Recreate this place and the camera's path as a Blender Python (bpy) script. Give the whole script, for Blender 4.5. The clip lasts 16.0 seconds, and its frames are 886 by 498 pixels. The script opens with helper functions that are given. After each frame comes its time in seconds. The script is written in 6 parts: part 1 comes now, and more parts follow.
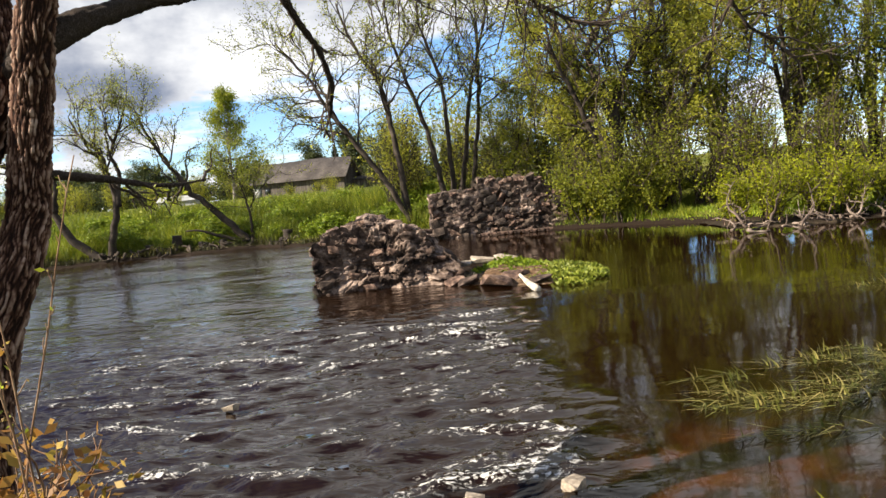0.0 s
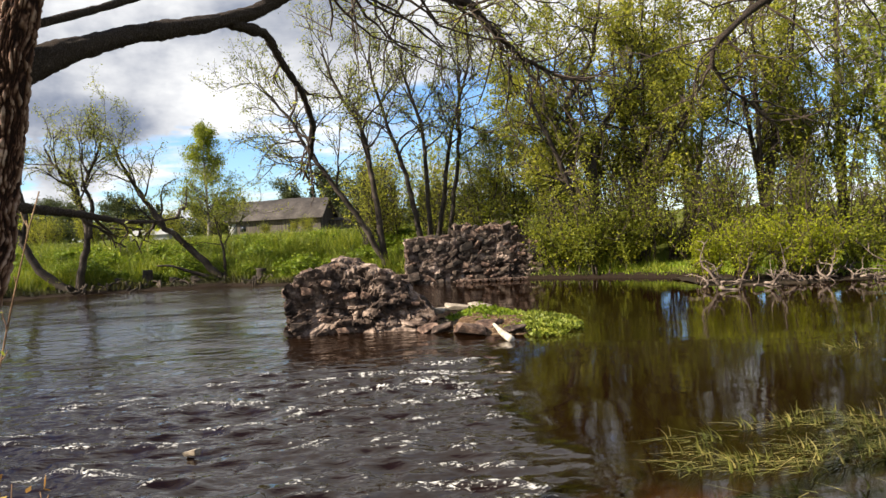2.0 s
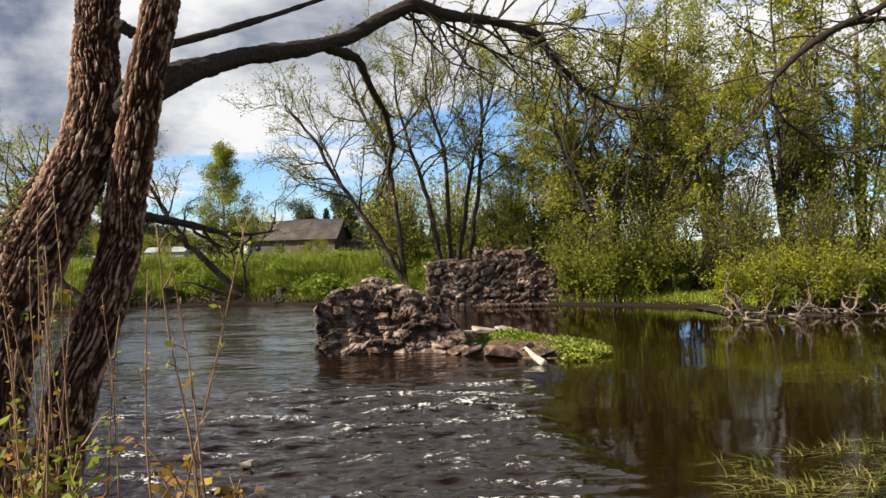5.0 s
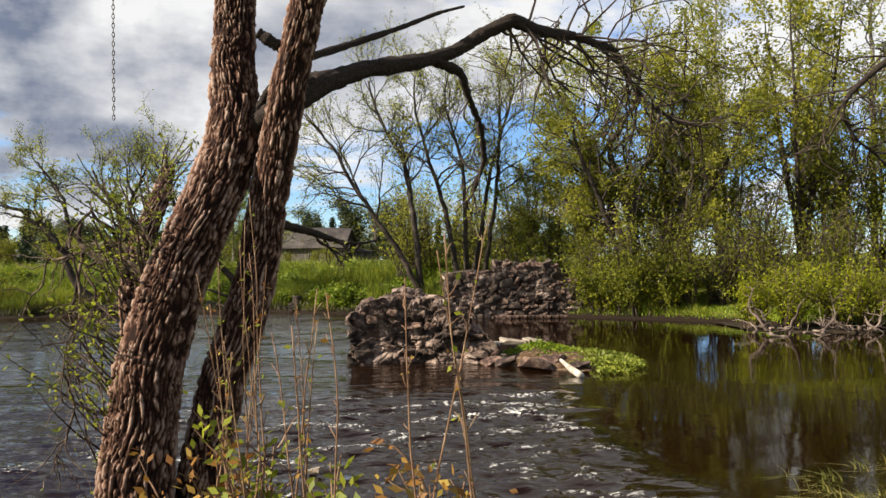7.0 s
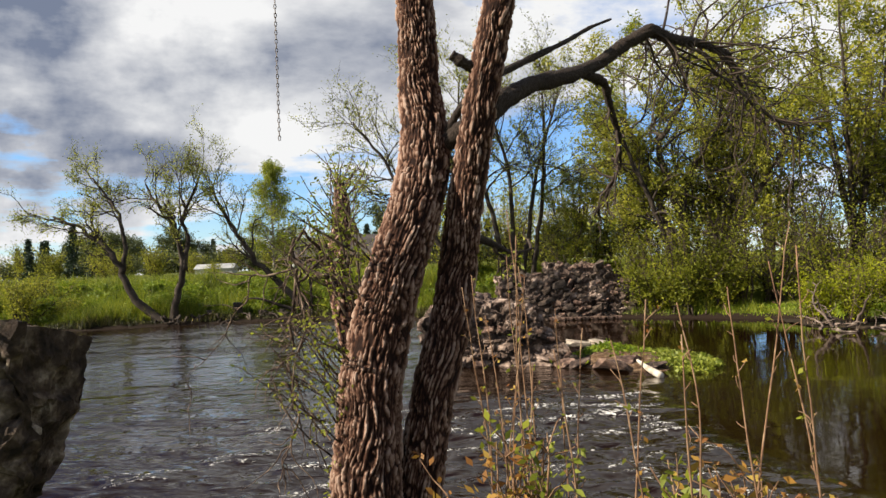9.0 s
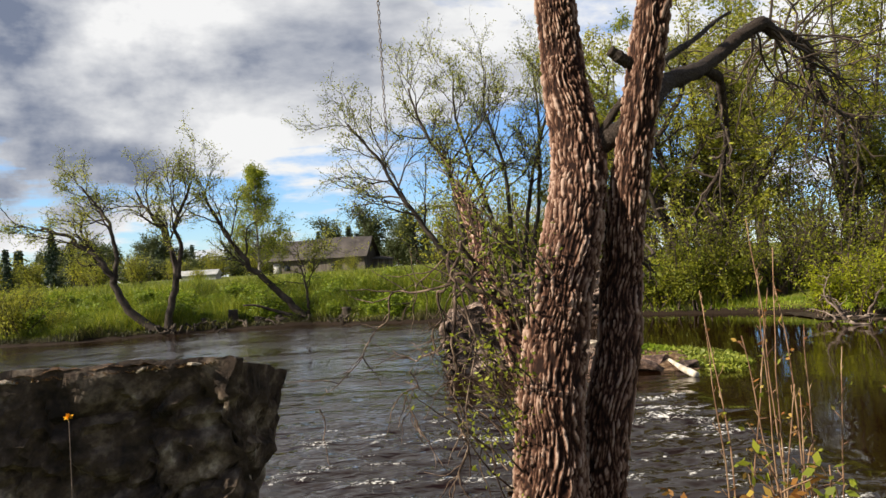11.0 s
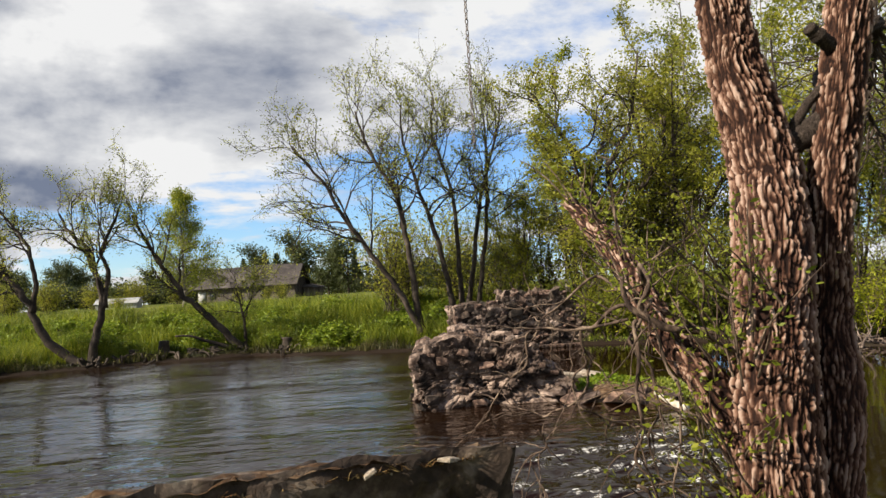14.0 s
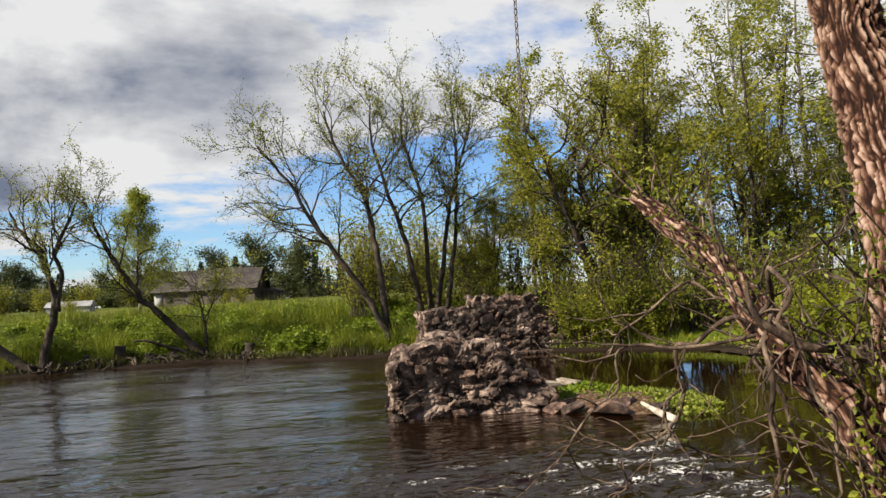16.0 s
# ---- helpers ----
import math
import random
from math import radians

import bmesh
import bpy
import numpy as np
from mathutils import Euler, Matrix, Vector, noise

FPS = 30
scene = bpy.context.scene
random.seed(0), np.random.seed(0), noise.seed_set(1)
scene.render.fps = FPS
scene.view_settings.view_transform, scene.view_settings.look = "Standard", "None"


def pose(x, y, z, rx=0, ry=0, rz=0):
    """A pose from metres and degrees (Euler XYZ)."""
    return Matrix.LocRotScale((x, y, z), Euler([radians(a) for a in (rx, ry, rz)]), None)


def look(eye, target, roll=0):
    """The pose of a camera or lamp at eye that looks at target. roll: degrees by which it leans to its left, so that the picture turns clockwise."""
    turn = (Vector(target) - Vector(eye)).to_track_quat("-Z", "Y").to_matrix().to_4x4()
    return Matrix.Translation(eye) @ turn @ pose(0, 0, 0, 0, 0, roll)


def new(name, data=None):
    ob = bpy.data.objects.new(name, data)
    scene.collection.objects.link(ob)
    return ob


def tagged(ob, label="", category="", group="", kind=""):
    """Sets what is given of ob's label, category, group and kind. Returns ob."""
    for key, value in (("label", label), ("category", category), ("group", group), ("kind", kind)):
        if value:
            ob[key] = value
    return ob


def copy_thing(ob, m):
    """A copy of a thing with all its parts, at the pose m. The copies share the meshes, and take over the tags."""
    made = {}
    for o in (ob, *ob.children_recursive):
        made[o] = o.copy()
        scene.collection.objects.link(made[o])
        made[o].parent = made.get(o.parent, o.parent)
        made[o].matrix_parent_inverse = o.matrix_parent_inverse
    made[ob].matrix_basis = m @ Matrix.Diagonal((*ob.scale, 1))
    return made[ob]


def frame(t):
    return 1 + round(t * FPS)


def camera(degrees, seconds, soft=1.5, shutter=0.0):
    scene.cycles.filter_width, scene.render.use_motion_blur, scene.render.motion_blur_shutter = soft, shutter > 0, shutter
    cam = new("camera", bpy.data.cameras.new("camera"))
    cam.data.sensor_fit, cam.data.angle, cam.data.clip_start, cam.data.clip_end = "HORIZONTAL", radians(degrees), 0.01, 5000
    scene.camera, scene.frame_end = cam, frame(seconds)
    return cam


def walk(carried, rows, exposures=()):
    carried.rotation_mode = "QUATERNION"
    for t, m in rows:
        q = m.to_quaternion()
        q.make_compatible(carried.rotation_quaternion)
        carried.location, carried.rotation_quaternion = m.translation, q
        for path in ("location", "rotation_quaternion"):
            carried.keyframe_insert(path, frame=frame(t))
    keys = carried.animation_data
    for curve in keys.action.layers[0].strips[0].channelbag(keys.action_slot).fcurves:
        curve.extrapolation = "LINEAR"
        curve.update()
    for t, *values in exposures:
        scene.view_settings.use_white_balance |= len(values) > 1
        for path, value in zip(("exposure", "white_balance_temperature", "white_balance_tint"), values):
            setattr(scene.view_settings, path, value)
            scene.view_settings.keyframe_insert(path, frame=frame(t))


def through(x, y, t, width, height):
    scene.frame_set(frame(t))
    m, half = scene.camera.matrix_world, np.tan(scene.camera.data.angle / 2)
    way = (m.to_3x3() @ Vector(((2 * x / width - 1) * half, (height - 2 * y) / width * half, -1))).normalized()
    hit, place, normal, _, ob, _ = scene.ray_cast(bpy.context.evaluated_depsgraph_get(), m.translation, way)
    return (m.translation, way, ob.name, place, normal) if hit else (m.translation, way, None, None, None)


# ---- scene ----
cam = camera(60.2, 16.0)
PATH = [
    (0, (-0.228, -0.214, 2.981), (-0.211, 1.779, 2.804), -5.5),
    (0.5, (-0.212, -0.150, 2.992), (-0.165, 1.844, 2.839), -4.4),
    (1, (-0.219, -0.107, 2.998), (-0.159, 1.888, 2.872), -4.1),
    (1.5, (-0.223, -0.103, 3.015), (-0.141, 1.893, 2.917), -3.6),
    (2, (-0.248, -0.096, 3.017), (-0.156, 1.901, 2.952), -3.1),
    (2.5, (-0.242, -0.097, 3.014), (-0.148, 1.900, 2.959), -3.0),
    (3, (-0.283, -0.110, 2.995), (-0.192, 1.888, 2.945), -3.0),
    (3.5, (-0.465, -0.220, 2.981), (-0.352, 1.777, 2.971), -2.7),
    (4, (-0.618, -0.327, 2.984), (-0.517, 1.671, 2.975), -2.3),
    (4.2, (-0.669, -0.342, 2.999), (-0.589, 1.657, 2.987), -2.3),
    (6.3, (-1.575, -0.313, 2.954), (-1.499, 1.686, 2.982), -0.7),
    (6.5, (-1.675, -0.347, 2.952), (-1.607, 1.652, 2.98), -0.6),
    (7, (-1.935, -0.414, 3.009), (-1.863, 1.584, 3.038), -0.7),
    (7.5, (-2.178, -0.508, 3.025), (-2.111, 1.491, 3.056), -0.8),
    (8, (-2.476, -0.639, 3.057), (-2.399, 1.359, 3.094), -1.2),
    (8.5, (-2.836, -0.671, 3.058), (-2.803, 1.328, 3.094), -1.2),
    (9, (-3.187, -0.638, 3.084), (-3.188, 1.362, 3.124), -2.2),
    (9.2, (-3.329, -0.597, 3.07), (-3.323, 1.402, 3.112), -2.3),
    (11.3, (-4.701, -0.075, 3.259), (-4.629, 1.924, 3.293), -3.8),
    (11.5, (-4.816, 0.03, 3.261), (-4.727, 2.028, 3.293), -3.6),
    (12, (-5.037, 0.238, 3.318), (-4.94, 2.235, 3.351), -3.5),
    (12.5, (-5.302, 0.487, 3.32), (-5.146, 2.481, 3.358), -3.3),
    (13, (-5.502, 0.711, 3.333), (-5.226, 2.692, 3.38), -3.2),
    (13.5, (-5.666, 0.966, 3.334), (-5.369, 2.942, 3.409), -3.2),
    (14, (-5.808, 1.181, 3.33), (-5.544, 3.161, 3.428), -3.5),
    (14.5, (-5.928, 1.481, 3.341), (-5.637, 3.457, 3.439), -3.2),
    (15, (-5.994, 1.7, 3.35), (-5.632, 3.665, 3.444), -3.2),
    (15.5, (-6.053, 1.974, 3.367), (-5.691, 3.939, 3.462), -3.2),
    (16, (-6.233, 2.089, 3.367), (-5.864, 4.052, 3.472), -3.1),
]
walk(cam, [(t, look(eye, target, roll)) for t, eye, target, roll in PATH], [(0.0, 1.66), (4.0, 1.38), (9.0, 1.28), (14.5, 1.2), (16.0, 1.1)])

# ---- world, sun ----
SUN_DIR = Vector((-0.90, -0.27, 0.64)).normalized()
world = bpy.data.worlds.new("world")
scene.world = world
world.use_nodes = True
wn, wl = world.node_tree.nodes, world.node_tree.links
wn.clear()


def wnode(kind, **props):
    n = wn.new(kind)
    for k, v in props.items():
        if k in n.inputs:
            n.inputs[k].default_value = v
    return n


def build_world():
    out = wn.new("ShaderNodeOutputWorld")
    sky = wn.new("ShaderNodeTexSky")
    sky.sky_type = "NISHITA"
    sky.sun_disc = False
    sky.air_density, sky.dust_density, sky.ozone_density = 1.0, 0.15, 4.0
    sky.sun_elevation = math.asin(SUN_DIR.z)
    sky.sun_rotation = math.atan2(SUN_DIR.x, SUN_DIR.y)
    bg = wnode("ShaderNodeBackground", Strength=0.066)
    hue = wn.new("ShaderNodeMix")
    hue.data_type, hue.blend_type = "RGBA", "MULTIPLY"
    hue.inputs[0].default_value = 1.0
    hue.inputs[7].default_value = (0.80, 0.94, 1.11, 1)
    wl.new(sky.outputs[0], hue.inputs[6])
    wl.new(hue.outputs[2], bg.inputs[0])
    # a layer of broken cloud, spread on a plane overhead
    tc = wn.new("ShaderNodeTexCoord")
    sep = wn.new("ShaderNodeSeparateXYZ")
    wl.new(tc.outputs["Generated"], sep.inputs[0])
    up = wn.new("ShaderNodeMath")
    up.operation = "MAXIMUM"
    up.inputs[1].default_value = 0.0
    wl.new(sep.outputs["Z"], up.inputs[0])
    add = wn.new("ShaderNodeMath")
    add.operation = "ADD"
    add.inputs[1].default_value = 0.10
    wl.new(up.outputs[0], add.inputs[0])
    comb = wn.new("ShaderNodeCombineXYZ")
    for ax in ("X", "Y"):
        d = wn.new("ShaderNodeMath")
        d.operation = "DIVIDE"
        wl.new(sep.outputs[ax], d.inputs[0])
        wl.new(add.outputs[0], d.inputs[1])
        wl.new(d.outputs[0], comb.inputs[ax])
    mp = wn.new("ShaderNodeMapping")
    mp.inputs["Location"].default_value = (CLOUD_AT[0], CLOUD_AT[1], 0.0)
    wl.new(comb.outputs[0], mp.inputs[0])
    n1 = wnode("ShaderNodeTexNoise", Scale=0.62, Detail=10.0, Roughness=0.60, Distortion=0.1)
    wl.new(mp.outputs[0], n1.inputs["Vector"])
    ramp = wn.new("ShaderNodeValToRGB")
    ramp.color_ramp.elements[0].position = 0.44
    ramp.color_ramp.elements[1].position = 0.53
    cover = wn.new("ShaderNodeMath")
    cover.operation = "MULTIPLY_ADD"
    cover.inputs[1].default_value = 1.25
    lid = wn.new("ShaderNodeMath")
    lid.operation = "MINIMUM"
    lid.inputs[1].default_value = 0.24
    wl.new(up.outputs[0], lid.inputs[0])
    wl.new(lid.outputs[0], cover.inputs[0])
    wl.new(n1.outputs["Fac"], cover.inputs[2])
    low = wn.new("ShaderNodeMath")
    low.operation = "SUBTRACT"
    low.inputs[1].default_value = 0.205
    wl.new(cover.outputs[0], low.inputs[0])
    # fair-weather heaps that crowd together towards the horizon
    heap = wn.new("ShaderNodeMapRange")
    heap.inputs["From Min"].default_value, heap.inputs["From Max"].default_value = 0.015, 0.085
    heap.inputs["To Min"].default_value, heap.inputs["To Max"].default_value = 0.15, 0.0
    wl.new(up.outputs[0], heap.inputs["Value"])
    thin = wn.new("ShaderNodeMapRange")
    thin.interpolation_type = "SMOOTHSTEP"
    thin.inputs["From Min"].default_value, thin.inputs["From Max"].default_value = 0.34, 0.62
    thin.inputs["To Min"].default_value, thin.inputs["To Max"].default_value = 0.0, -0.13
    wl.new(up.outputs[0], thin.inputs["Value"])
    thinned = wn.new("ShaderNodeMath")
    thinned.operation = "ADD"
    wl.new(low.outputs[0], thinned.inputs[0])
    wl.new(thin.outputs[0], thinned.inputs[1])
    heaped = wn.new("ShaderNodeMath")
    heaped.operation = "ADD"
    wl.new(thinned.outputs[0], heaped.inputs[0])
    wl.new(heap.outputs[0], heaped.inputs[1])
    # one heavy rain cloud over the meadow
    away = wn.new("ShaderNodeVectorMath")
    away.operation = "DOT_PRODUCT"
    az, el = radians(-29), radians(14.0)
    away.inputs[1].default_value = (math.sin(az) * math.cos(el), math.cos(az) * math.cos(el), math.sin(el))
    wl.new(tc.outputs["Generated"], away.inputs[0])
    rag = wnode("ShaderNodeTexNoise", Scale=5.0, Detail=6.0, Roughness=0.55)
    wl.new(tc.outputs["Generated"], rag.inputs["Vector"])
    torn = wn.new("ShaderNodeMath")
    torn.operation = "MULTIPLY_ADD"
    torn.inputs[1].default_value = 0.13
    wl.new(rag.outputs["Fac"], torn.inputs[0])
    wl.new(away.outputs["Value"], torn.inputs[2])
    heavy = wn.new("ShaderNodeMapRange")
    heavy.interpolation_type = "SMOOTHSTEP"
    heavy.inputs["From Min"].default_value, heavy.inputs["From Max"].default_value = 1.018, 1.075
    wl.new(torn.outputs[0], heavy.inputs["Value"])
    full = wn.new("ShaderNodeMath")
    full.operation = "MULTIPLY_ADD"
    full.inputs[1].default_value = 0.25
    wl.new(heavy.outputs[0], full.inputs[0])
    wl.new(heaped.outputs[0], full.inputs[2])
    wl.new(full.outputs[0], ramp.inputs[0])
    n2 = wnode("ShaderNodeTexNoise", Scale=3.4, Detail=7.0, Roughness=0.55)
    mp2 = wn.new("ShaderNodeMapping")
    mp2.inputs["Location"].default_value = (CLOUD_AT[0] + 0.25, CLOUD_AT[1] + 0.35, 3.0)
    mp2.inputs["Scale"].default_value = (1.0, 1.0, 2.4)
    wl.new(tc.outputs["Generated"], mp2.inputs[0])
    wl.new(mp2.outputs[0], n2.inputs["Vector"])
    tone = wn.new("ShaderNodeValToRGB")
    tone.color_ramp.elements[0].position = 0.22
    tone.color_ramp.elements[0].color = (0.21, 0.25, 0.35, 1)
    tone.color_ramp.elements[1].position = 0.495
    tone.color_ramp.elements[1].color = (1.0, 1.0, 1.0, 1)
    side = wn.new("ShaderNodeMath")
    side.operation = "MULTIPLY_ADD"
    side.inputs[1].default_value = 0.05
    wl.new(sep.outputs["X"], side.inputs[0])
    wl.new(n2.outputs["Fac"], side.inputs[2])
    gloom = wn.new("ShaderNodeMath")
    gloom.operation = "MULTIPLY_ADD"
    gloom.inputs[1].default_value = -0.26
    wl.new(heavy.outputs[0], gloom.inputs[0])
    wl.new(side.outputs[0], gloom.inputs[2])
    wl.new(gloom.outputs[0], tone.inputs[0])
    cloud = wnode("ShaderNodeBackground", Strength=0.38)
    wl.new(tone.outputs[0], cloud.inputs[0])
    mix = wn.new("ShaderNodeMixShader")
    wl.new(ramp.outputs[0], mix.inputs[0])
    wl.new(bg.outputs[0], mix.inputs[1])
    wl.new(cloud.outputs[0], mix.inputs[2])
    wl.new(mix.outputs[0], out.inputs[0])


CLOUD_AT = (3.1, 1.7)
build_world()
sun_data = bpy.data.lights.new("sun", "SUN")
sun_data.energy, sun_data.angle, sun_data.color = 5.0, radians(0.53), (1.0, 0.92, 0.79)
sun = new("sun", sun_data)
sun.matrix_world = Matrix.Translation((-30, -20, 40)) @ (-SUN_DIR).to_track_quat("-Z", "Y").to_matrix().to_4x4()


# ---- materials ----
def material(name, base, rough=0.8, spec=0.3, metal=0.0):
    m = bpy.data.materials.new(name)
    m.use_nodes = True
    b = m.node_tree.nodes["Principled BSDF"]
    b.inputs["Base Color"].default_value = (*base, 1)
    b.inputs["Roughness"].default_value = rough
    b.inputs["Specular IOR Level"].default_value = spec
    b.inputs["Metallic"].default_value = metal
    return m, m.node_tree.nodes, m.node_tree.links, b


def coords(nodes, links, scale=(1, 1, 1)):
    tc = nodes.new("ShaderNodeTexCoord")
    mp = nodes.new("ShaderNodeMapping")
    mp.inputs["Scale"].default_value = scale
    links.new(tc.outputs["Object"], mp.inputs[0])
    return mp.outputs[0]


def noise_tex(nodes, links, vec, scale, detail=6.0, rough=0.6, distortion=0.0):
    n = nodes.new("ShaderNodeTexNoise")
    n.inputs["Scale"].default_value = scale
    n.inputs["Detail"].default_value = detail
    n.inputs["Roughness"].default_value = rough
    n.inputs["Distortion"].default_value = distortion
    if vec is not None:
        links.new(vec, n.inputs["Vector"])
    return n.outputs["Fac"]


def ramp_of(nodes, links, fac, stops):
    r = nodes.new("ShaderNodeValToRGB")
    els = r.color_ramp.elements
    while len(els) < len(stops):
        els.new(0.5)
    for e, (p, c) in zip(els, stops):
        e.position, e.color = p, (*c, 1)
    links.new(fac, r.inputs[0])
    return r.outputs[0]


def mix_rgb(nodes, links, fac, a, b, mode="MIX"):
    m = nodes.new("ShaderNodeMix")
    m.data_type, m.blend_type = "RGBA", mode
    for sock, v in ((m.inputs[0], fac), (m.inputs[6], a), (m.inputs[7], b)):
        if isinstance(v, (int, float)):
            sock.default_value = v
        elif isinstance(v, tuple):
            sock.default_value = (*v, 1)
        else:
            links.new(v, sock)
    return m.outputs[2]


def bump_of(nodes, links, b, height, strength, distance):
    bp = nodes.new("ShaderNodeBump")
    bp.inputs["Strength"].default_value = strength
    bp.inputs["Distance"].default_value = distance
    links.new(height, bp.inputs["Height"])
    links.new(bp.outputs[0], b.inputs["Normal"])


def rough_surface(name, stops, scale, bump=0.5, dist=0.02, rough=0.9, stretch=(1, 1, 1), fine=6.0, spec=0.2, per_piece=0.0):
    """Mottled natural surface: three colours on large noise, darker grain on fine noise."""
    m, n, l, b = material(name, stops[1][1], rough, spec)
    v = coords(n, l, stretch)
    big = noise_tex(n, l, v, scale, 5)
    col = ramp_of(n, l, big, stops)
    small = noise_tex(n, l, v, scale * fine, 8, 0.7)
    grain = ramp_of(n, l, small, [(0.25, (0.45, 0.45, 0.45)), (0.7, (1.25, 1.25, 1.25))])
    col = mix_rgb(n, l, 1.0, col, grain, "MULTIPLY")
    if per_piece:
        oi = n.new("ShaderNodeObjectInfo")
        lo = 1.0 - per_piece
        tint = ramp_of(n, l, oi.outputs["Random"], [(0.0, (lo, lo, lo)), (0.5, (1, 0.92, 0.85)), (1.0, (1.25, 1.15, 1.1))])
        col = mix_rgb(n, l, 1.0, col, tint, "MULTIPLY")
    l.new(col, b.inputs["Base Color"])
    bump_of(n, l, b, small, bump, dist)
    return m


def leaf_material(name, dark, mid, light, through=0.55, patch_size=0.45, patch_low=0.55):
    m, n, l, b = material(name, mid, 0.55, 0.25)
    geo = n.new("ShaderNodeNewGeometry")
    col = ramp_of(n, l, geo.outputs["Random Per Island"], [(0.0, dark), (0.5, mid), (1.0, light)])
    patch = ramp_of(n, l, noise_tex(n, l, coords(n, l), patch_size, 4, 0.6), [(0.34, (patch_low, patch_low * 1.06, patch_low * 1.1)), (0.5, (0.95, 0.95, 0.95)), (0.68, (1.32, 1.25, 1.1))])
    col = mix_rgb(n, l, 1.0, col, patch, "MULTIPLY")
    l.new(col, b.inputs["Base Color"])
    tr = n.new("ShaderNodeBsdfTranslucent")
    l.new(col, tr.inputs[0])
    mx = n.new("ShaderNodeMixShader")
    mx.inputs[0].default_value = through
    l.new(b.outputs[0], mx.inputs[1])
    l.new(tr.outputs[0], mx.inputs[2])
    l.new(mx.outputs[0], n["Material Output"].inputs["Surface"])
    return m


def bark_material(name, deep, mid, high, scale, stretch):
    m, n, l, b = material(name, mid, 0.9, 0.15)
    v = coords(n, l, stretch)
    vor = n.new("ShaderNodeTexVoronoi")
    vor.feature = "DISTANCE_TO_EDGE"
    vor.inputs["Scale"].default_value = scale
    warp = n.new("ShaderNodeVectorMath")
    warp.operation = "ADD"
    wv = n.new("ShaderNodeTexNoise")
    wv.inputs["Scale"].default_value = scale * 0.7
    l.new(v, wv.inputs["Vector"])
    l.new(v, warp.inputs[0])
    l.new(wv.outputs["Color"], warp.inputs[1])
    l.new(warp.outputs[0], vor.inputs["Vector"])
    fine = noise_tex(n, l, v, scale * 3, 8, 0.7)
    col = ramp_of(n, l, vor.outputs["Distance"], [(0.0, deep), (0.12, mid), (0.4, high)])
    shade = ramp_of(n, l, fine, [(0.3, (0.5, 0.47, 0.45)), (0.72, (1.35, 1.3, 1.25))])
    col = mix_rgb(n, l, 1.0, col, shade, "MULTIPLY")
    l.new(col, b.inputs["Base Color"])
    mixh = mix_rgb(n, l, 0.35, vor.outputs["Distance"], fine)
    bump_of(n, l, b, mixh, 0.9, 0.03)
    return m


M = {}


def ridge_bark():
    """Bark with pale plates; furrow shade and lit ridges are put into its colour."""
    m, n, l, b = material("furrowed_bark", (0.1, 0.07, 0.05), 0.92, 0.12)
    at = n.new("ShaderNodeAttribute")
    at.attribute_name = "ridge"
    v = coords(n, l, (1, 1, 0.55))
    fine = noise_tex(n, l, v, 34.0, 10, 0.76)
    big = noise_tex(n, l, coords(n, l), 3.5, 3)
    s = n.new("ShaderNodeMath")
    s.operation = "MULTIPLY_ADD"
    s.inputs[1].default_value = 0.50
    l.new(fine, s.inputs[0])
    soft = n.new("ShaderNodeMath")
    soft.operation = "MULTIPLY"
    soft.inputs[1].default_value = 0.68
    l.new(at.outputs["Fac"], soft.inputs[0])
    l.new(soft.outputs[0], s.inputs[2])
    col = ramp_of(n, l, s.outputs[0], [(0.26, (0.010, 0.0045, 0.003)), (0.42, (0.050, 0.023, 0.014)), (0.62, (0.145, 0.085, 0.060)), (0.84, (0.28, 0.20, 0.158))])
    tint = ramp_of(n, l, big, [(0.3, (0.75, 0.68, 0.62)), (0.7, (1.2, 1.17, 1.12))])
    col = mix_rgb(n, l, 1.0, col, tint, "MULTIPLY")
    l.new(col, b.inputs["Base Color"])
    bump_of(n, l, b, fine, 0.6, 0.012)
    return m


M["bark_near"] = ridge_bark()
M["bark_dark"] = bark_material("dark_bark", (0.018, 0.013, 0.010), (0.05, 0.037, 0.028), (0.10, 0.078, 0.062), 20.0, (1, 1, 0.5))
M["dead_wood"] = rough_surface("dead_wood", [(0.36, (0.022, 0.013, 0.009)), (0.5, (0.075, 0.048, 0.032)), (0.64, (0.19, 0.135, 0.092))], 14.0, 0.8, 0.01, 0.9, (1, 1, 0.35), fine=5.0)
M["far_bark"] = rough_surface("far_bark", [(0.3, (0.018, 0.013, 0.009)), (0.5, (0.042, 0.031, 0.022)), (0.7, (0.095, 0.072, 0.053))], 1.5, 0.4, 0.02)
M["pale_bark"] = rough_surface("birch_bark", [(0.36, (0.045, 0.036, 0.03)), (0.46, (0.15, 0.125, 0.10)), (0.7, (0.27, 0.24, 0.205))], 1.6, 0.3, 0.01, 0.7, (1, 1, 2.2))
M["driftwood"] = rough_surface("stranded_wood", [(0.3, (0.05, 0.034, 0.025)), (0.5, (0.125, 0.09, 0.068)), (0.7, (0.26, 0.20, 0.155))], 3.0, 0.4, 0.01, 0.85, (1, 1, 0.3))
M["twig"] = rough_surface("twig_bark", [(0.3, (0.022, 0.016, 0.011)), (0.5, (0.05, 0.035, 0.025)), (0.7, (0.10, 0.072, 0.05))], 2.0, 0.2, 0.005)
M["stalk"] = rough_surface("dry_stalk", [(0.3, (0.08, 0.042, 0.022)), (0.5, (0.18, 0.10, 0.055)), (0.7, (0.30, 0.20, 0.115))], 6.0, 0.2, 0.003)
